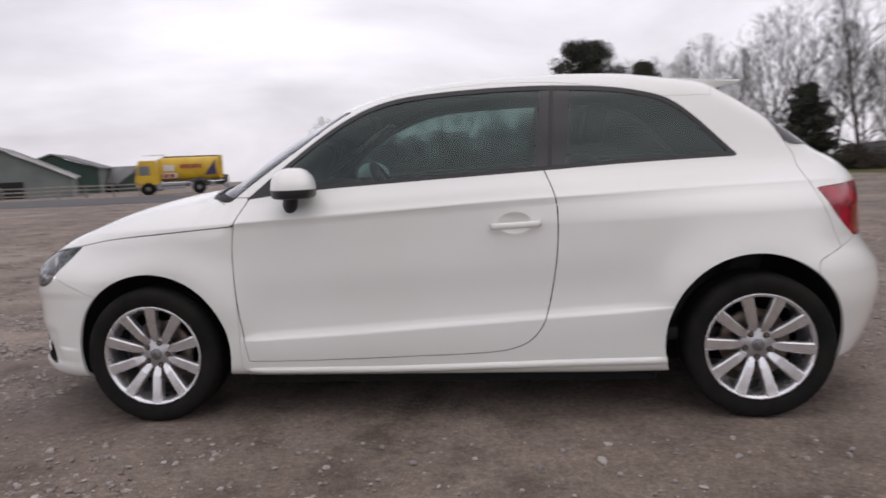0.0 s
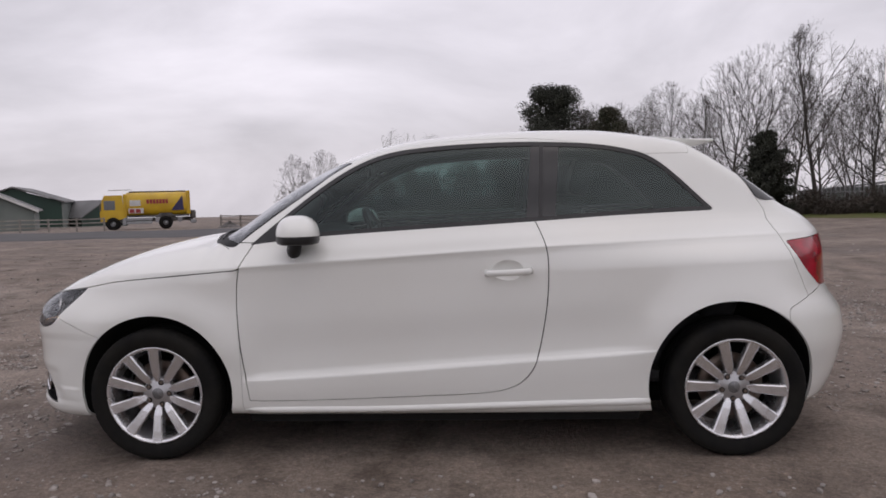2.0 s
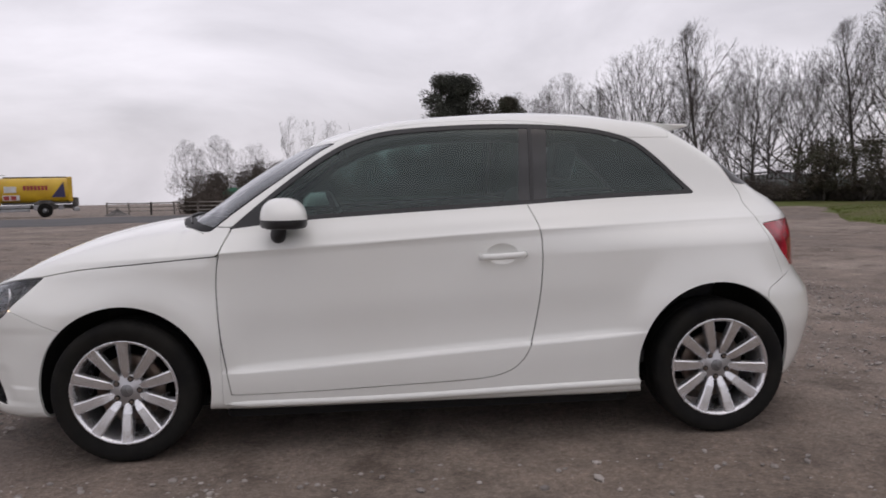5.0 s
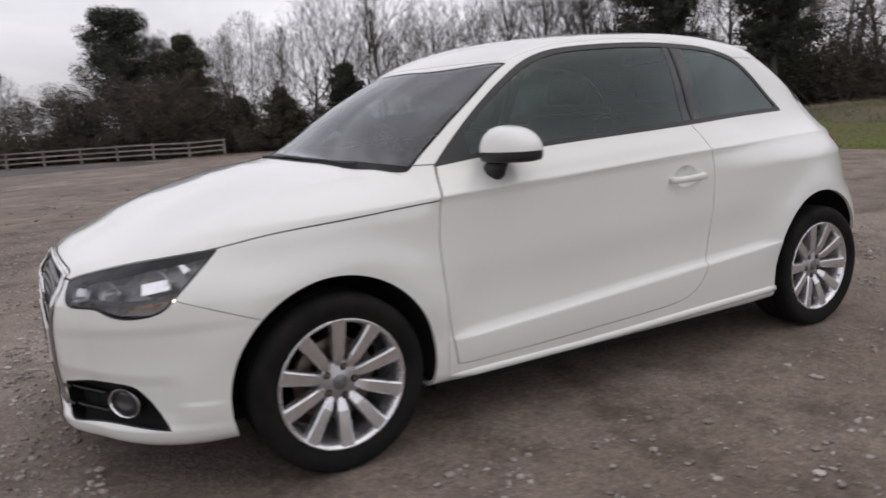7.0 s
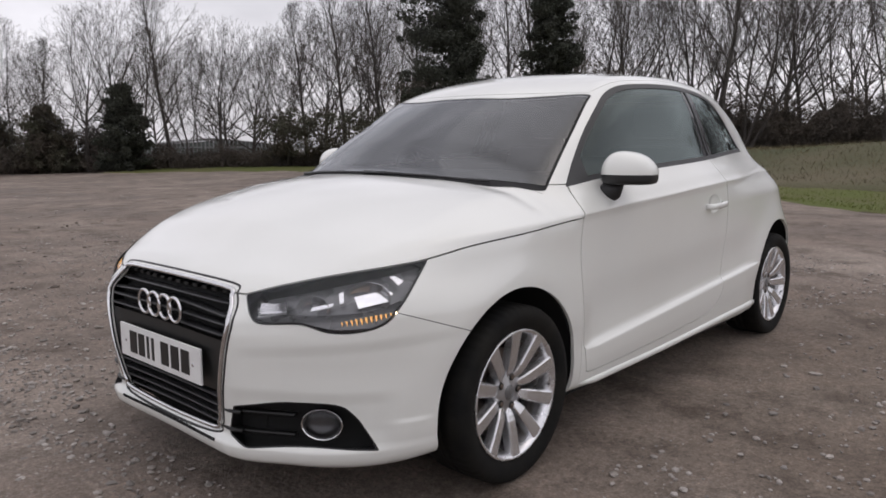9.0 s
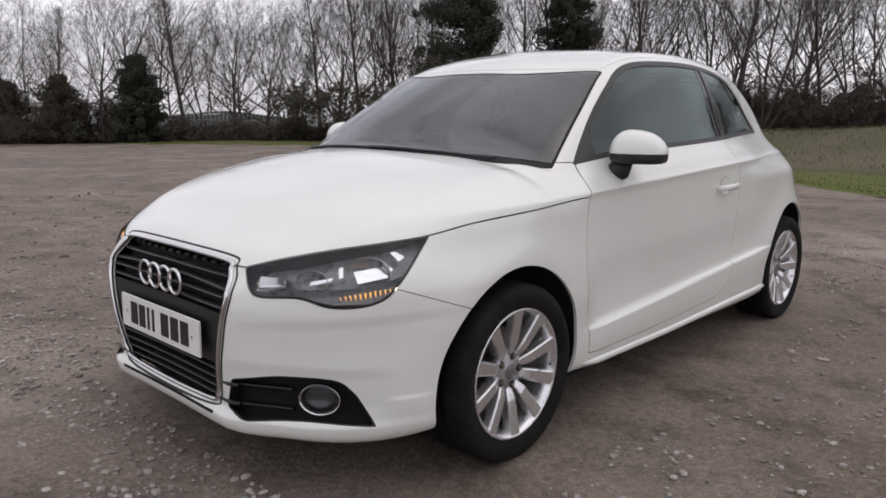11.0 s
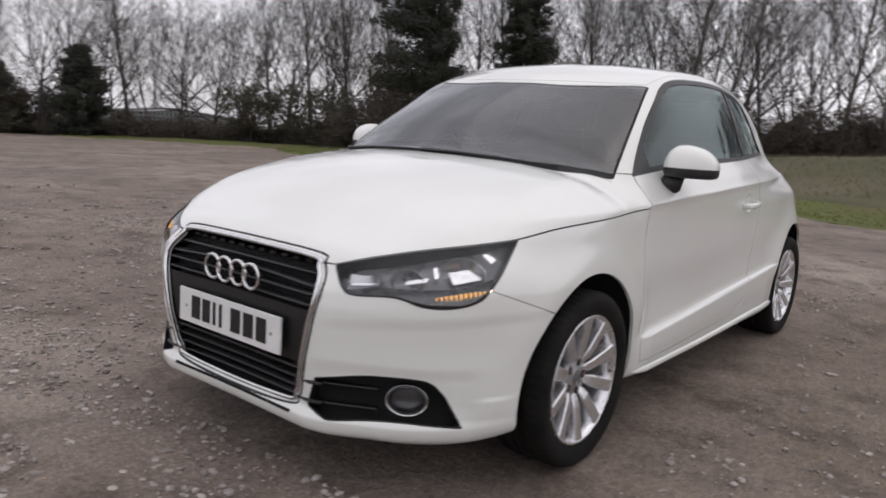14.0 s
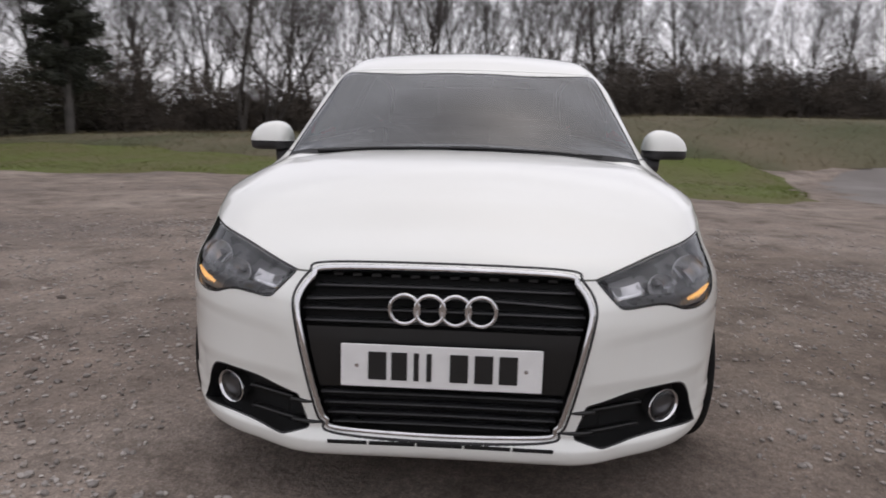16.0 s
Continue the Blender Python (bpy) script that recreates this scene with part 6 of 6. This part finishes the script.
def barn(x, y, turn_deg, width, depth, eave, ridge, wall, side_wall, roof_mat, label, door=False, barge=False):
    """A gabled shed: walls with ribs, two roof slopes, a dark board for the doorway's shade in the gable. The gable
    stands on the local -y side.
    """
    top = new("barn")
    top.matrix_basis = pose(x, y, float(ground_z(x, y)), 0, 0, turn_deg)
    w = width / 2
    b = bmesh.new()
    for yy in (0, 0.25):
        pts = [(-w, yy, -0.5), (w, yy, -0.5), (w, yy, eave), (0, yy, ridge), (-w, yy, eave)]
        b.faces.new([b.verts.new(p) for p in pts])
    bmesh.ops.bridge_loops(b, edges=b.edges[:])
    part("gable_wall", b, wall, top)
    for s in (-1, 1):
        part("side_wall", box_bm((s * w - 0.12 * (s > 0) - 0.0, 0.25, -0.5), (s * w + 0.12 * (s < 0), depth, eave)), side_wall, top)
        v = [(s * (w + 0.35), -0.35, eave - 0.12), (0, -0.35, ridge + 0.12), (0, depth + 0.3, ridge + 0.12), (s * (w + 0.35), depth + 0.3, eave - 0.12)]
        v += [(p[0], p[1], p[2] + 0.14) for p in v]
        raw("roof_slope", v, [(0, 1, 2, 3), (7, 6, 5, 4), (0, 4, 5, 1), (1, 5, 6, 2), (2, 6, 7, 3), (3, 7, 4, 0)], roof_mat, top)
        if barge:
            q = [(s * (w + 0.36), -0.40, eave - 0.20), (0, -0.40, ridge + 0.06), (0, -0.40, ridge + 0.30), (s * (w + 0.36), -0.40, eave + 0.06)]
            q += [(p[0], p[1] + 0.05, p[2]) for p in q]
            raw("barge_board", q, [(0, 1, 2, 3), (7, 6, 5, 4), (0, 4, 5, 1), (1, 5, 6, 2), (2, 6, 7, 3), (3, 7, 4, 0)], WHITE_T, top)
    if door:
        # near-black board on the wall paints the shade inside the open doorway
        part("door", box_bm((-1.6, -0.06, -0.3), (1.6, -0.01, eave * 0.85), 0.02, 1), OPENING_SHADE, top)
    tagged(top, label, "barn")


barn(*polar(121.8, 92), 25, 9.4, 15, 2.9, 4.4, CLAD, CLAD_PALE, SLATE, "dark green metal-clad barn with a low gable")
barn(*polar(124.7, 74), 30, 11.0, 10, 1.7, 4.3, CLAD_PALE, CLAD_PALE, SLATE, "low grey barn with a white-edged roof and dark doorway", True, True)
barn(*polar(116.2, 98), 60, 6.0, 8, 1.2, 3.0, CLAD, CLAD, SLATE, "small dark shed beyond the road")
barn(*polar(60, 78), -20, 16, 8, 1.5, 2.1, CLAD_PALE, CLAD_PALE, SLATE, "long pale low building behind the trees")

CHASSIS_DARK = mat("rusty_dark_steel", (0.05, 0.045, 0.04), 0.8, 0, (0.08, 0.06, 0.045), 2, 20, 0.2, 0.3)
GREEN_BOX = mat("green_painted_steel", (0.010, 0.13, 0.065), 0.55, 0, (0.008, 0.10, 0.05), 1, 12, 0.1, 0.2)
tank = new("green_container")
gx0, gy0 = polar(97.8, 60)
tank.matrix_basis = pose(gx0, gy0, float(ground_z(gx0, gy0)), 0, 0, 8)
part("body", box_bm((-2.05, -0.9, 0.12), (2.05, 0.9, 1.35), 0.10, 2), GREEN_BOX, tank)
dome = [(x, 0.9 * math.sqrt(max(0.0, 1 - (x / 2.06) ** 4))) for x in np.linspace(-2.0, 2.0, 17)]
dv = [(x, y, 1.30 + 0.75 * q ** 0.5 * math.sin(math.pi * (y + 0.86) / 1.72) ** 0.5) for x, q in dome for y in np.linspace(-0.86, 0.86, 9)]
raw("lid", dv, [(i * 9 + j, i * 9 + j + 1, i * 9 + j + 10, i * 9 + j + 9) for i in range(16) for j in range(8)], GREEN_BOX, tank, "domed green lid", True)
for px in (-1.7, 1.7):
    part("skid", box_bm((px - 0.1, -0.85, -0.15), (px + 0.1, 0.85, 0.13), 0.02, 1), CHASSIS_DARK, tank)
tagged(tank, "bright green steel container behind the fence", "container")

hv, hf_ = [], []
heap_r = np.random.default_rng(41)
for i in range(9):
    for j in range(24):
        a = 2 * math.pi * j / 24
        q = i / 8
        hv.append((2.0 * q * math.cos(a) + heap_r.normal(0, 0.06), 1.4 * q * math.sin(a) + heap_r.normal(0, 0.06), 1.0 * (1 - q) ** 1.2 + heap_r.normal(0, 0.05) - 0.12))
hf_ = [(i * 24 + j, i * 24 + (j + 1) % 24, (i + 1) * 24 + (j + 1) % 24, (i + 1) * 24 + j) for i in range(8) for j in range(24)]
heap = raw("gravel_heap", hv, hf_, mat("grey_rubble", (0.15, 0.14, 0.135), 0.9, 0, (0.09, 0.085, 0.08), 2, 20, 0.25, 0.8, 0.04), None, "", True)
heap.matrix_basis = Matrix.Translation((-19.9, 52.7, float(ground_z(-19.9, 52.7)))) @ Matrix.Scale(0.6, 4)
tagged(heap, "heap of grey rubble behind the fence", "heap")

# ---- tanker lorry on the road ----
YELLOW = mat("yellow_lorry_paint", (0.62, 0.40, 0.015), 0.4, 0, (0.52, 0.32, 0.012), 0.8, 20, 0.06, 0.05, coat=0.3)
NAVY = mat("dark_blue_stripe", (0.03, 0.025, 0.09), 0.4, 0, None, 2, 20, 0.05, 0)
RED_SIGN = mat("red_lettering", (0.30, 0.035, 0.03), 0.5, 0, None, 2, 20, 0.05, 0)
LORRY_GLASS = mat("grey_cab_glass", (0.16, 0.17, 0.18), 0.06, 0, None, 2, 20, 0.05, 0, coat=0.5)
CHASSIS = mat("dirty_chassis", (0.06, 0.055, 0.05), 0.8, 0, (0.12, 0.115, 0.11), 1.5, 12, 0.2, 0.3)


def lorry(x, y, turn_deg):
    """A two-axle tanker; its front towards the local -x."""
    t = new("tanker_lorry")
    t.matrix_basis = pose(x, y, float(ground_z(x, y)), 0, 0, turn_deg)
    part("chassis", box_bm((-3.2, -0.5, 0.62), (3.4, 0.5, 0.92), 0.03, 1), CHASSIS, t, "dirty steel chassis")
    b = bmesh.new()
    prof = [(-3.45, 0.72), (-3.5, 1.35), (-3.32, 2.35), (-3.15, 2.72), (-1.95, 2.72), (-1.85, 0.98), (-2.0, 0.92)]
    for yy in (-1.18, 1.18):
        b.faces.new([b.verts.new((px, yy, pz)) for px, pz in prof])
    bmesh.ops.bridge_loops(b, edges=b.edges[:])
    bmesh.ops.bevel(b, geom=b.edges[:], offset=0.06, segments=2, affect="EDGES")
    cab = part("cab", b, YELLOW, t, "yellow lorry cab")
    for s in (-1, 1):
        part("cab_window", box_bm((-3.24, s * 1.185 - 0.01, 1.62), (-2.42, s * 1.185 + 0.01, 2.36), 0.01, 1), LORRY_GLASS, cab)
        part("mirror", box_bm((-3.55, s * 1.36 - 0.06, 1.6), (-3.42, s * 1.36 + 0.06, 2.15), 0.03, 1), CHASSIS, cab)
        part("door_line", box_bm((-3.25, s * 1.185 - 0.008, 0.85), (-2.3, s * 1.185 + 0.008, 0.89)), CHASSIS, cab)
    part("windscreen", box_bm((-3.47, -1.02, 1.55), (-3.41, 1.02, 2.3), 0.01, 1), LORRY_GLASS, cab).matrix_basis = pose(-0.02, 0, 0.0)
    # barrel with a flattened oval section
    a = np.linspace(0, 2 * np.pi, 32, endpoint=False)
    rows = []
    for px, k in ((-1.62, 0.90), (-1.55, 1.0), (2.95, 1.0), (3.12, 0.97), (3.2, 0.86)):
        rows.append(np.stack([np.full(32, px), 1.2 * k * np.sign(np.cos(a)) * np.abs(np.cos(a)) ** 0.6, 2.02 + 0.98 * k * np.sign(np.sin(a)) * np.abs(np.sin(a)) ** 0.7], 1))
    v = np.concatenate(rows)
    f = [(i * 32 + j, i * 32 + (j + 1) % 32, (i + 1) * 32 + (j + 1) % 32, (i + 1) * 32 + j) for i in range(4) for j in range(32)] + [tuple(range(32)), tuple(range(128, 160))]
    tankb = raw("tank", v, f, YELLOW, t, "yellow oval tank", True)
    part("walkway", box_bm((-1.4, -0.45, 2.98), (2.9, 0.45, 3.08), 0.02, 1), CHASSIS, tankb)
    for px in np.linspace(-2.9, -1.3, 4):
        raw("hand_rail", *tube([(px, -0.7, 2.70), (px, -0.7, 3.18)], 0.03, 6), STEEL, t)
    raw("hand_rail", *tube([(-2.9, -0.7, 3.18), (-1.2, -0.7, 3.20)], 0.03, 6), STEEL, t)
    v = [(1.75, -1.215, 1.50), (2.70, -1.215, 1.50), (2.62, -1.215, 2.70)]
    raw("blue_triangle", v + [(p[0], -1.19, p[2]) for p in v], [(0, 1, 2), (5, 4, 3), (0, 3, 4, 1), (1, 4, 5, 2), (2, 5, 3, 0)], NAVY, tankb, "dark blue triangle on the tank")
    for i in range(7):
        part("name_bar", box_bm((-0.10 + i * 0.24, -1.225, 2.06), (0.08 + i * 0.24, -1.205, 2.40)), RED_SIGN, tankb)
    part("sign_board", box_bm((-1.45, -1.225, 1.32), (-0.35, -1.205, 1.72)), WHITE_T, tankb)
    for px in (-1.38, -0.92):
        part("sign_bar", box_bm((px, -1.235, 1.36), (px + 0.36, -1.225, 1.66)), RED_SIGN, tankb)
    part("emblem", box_bm((-1.35, -1.225, 1.90), (-0.55, -1.205, 2.36), 0.01, 1), WHITE_T, tankb, "pale emblem on the tank")
    part("bulkhead", box_bm((-1.84, -1.12, 0.95), (-1.62, 1.12, 2.86), 0.05, 2), YELLOW, t, "yellow bulkhead behind the cab")
    part("tank_rim", box_bm((2.90, -1.20, 1.15), (3.22, 1.20, 3.06), 0.10, 2), YELLOW, tankb, "yellow rear rim of the tank")
    part("tank_sill", box_bm((-1.5, -1.13, 1.00), (3.1, -0.9, 1.14), 0.02, 1), CHASSIS, t)
    for z0 in (0.46, 0.72):
        part("side_locker", box_bm((-1.65, -1.16, z0), (0.28, -0.6, z0 + 0.2), 0.03, 1), STEEL, t, "grey side locker")
    part("step", box_bm((-1.95, -1.16, 0.40), (-1.68, -0.7, 0.98), 0.03, 1), STEEL, t)
    for px in (0.5, 2.2):
        part("side_guard", box_bm((px, -1.15, 0.55), (px + 0.35, -1.1, 0.95), 0.02, 1), STEEL, t)
    part("rear_bumper", box_bm((3.2, -1.15, 0.42), (3.65, 1.15, 0.70), 0.03, 1), STEEL, t)
    part("hose_reel", box_bm((3.2, -0.9, 0.8), (3.62, 0.8, 1.45), 0.08, 2), CHASSIS, t)
    for yy in (-0.95, -0.35, 0.4):
        raw("rear_ladder", *tube([(3.30, yy, 0.7), (3.30, yy, 2.9)], 0.035, 6), STEEL, t)
    for px, yy in ((-2.62, -1.0), (1.28, -1.0), (-2.62, 1.0), (1.28, 1.0)):
        v, f = lathe([(0.2, -0.2), (0.36, -0.21), (0.49, -0.19), (0.53, -0.1), (0.53, 0.1), (0.49, 0.15), (0.2, 0.16)], 32)
        w = raw("wheel", v, f, RUBBER, t, "black lorry wheel", True)
        w.matrix_basis = pose(px, yy * 1.03, 0.53)
        raw("rim", *lathe([(0.0005, -0.10), (0.12, -0.12), (0.14, -0.06), (0.28, -0.05), (0.31, -0.15)], 24), STEEL, w, "", True)
        a = np.linspace(0.1, math.pi - 0.1, 13)
        raw("mudguard", *tube(np.stack([px + 0.62 * np.cos(a), np.full(13, yy), 0.52 + 0.62 * np.sin(a)], 1), 0.05, 6, False, 5.0, (0, 1, 0)), CHASSIS, t)
    tagged(t, "yellow two-axle oil tanker lorry standing on the road", "lorry")


lorry(*polar(112.9, 63.5), 24)
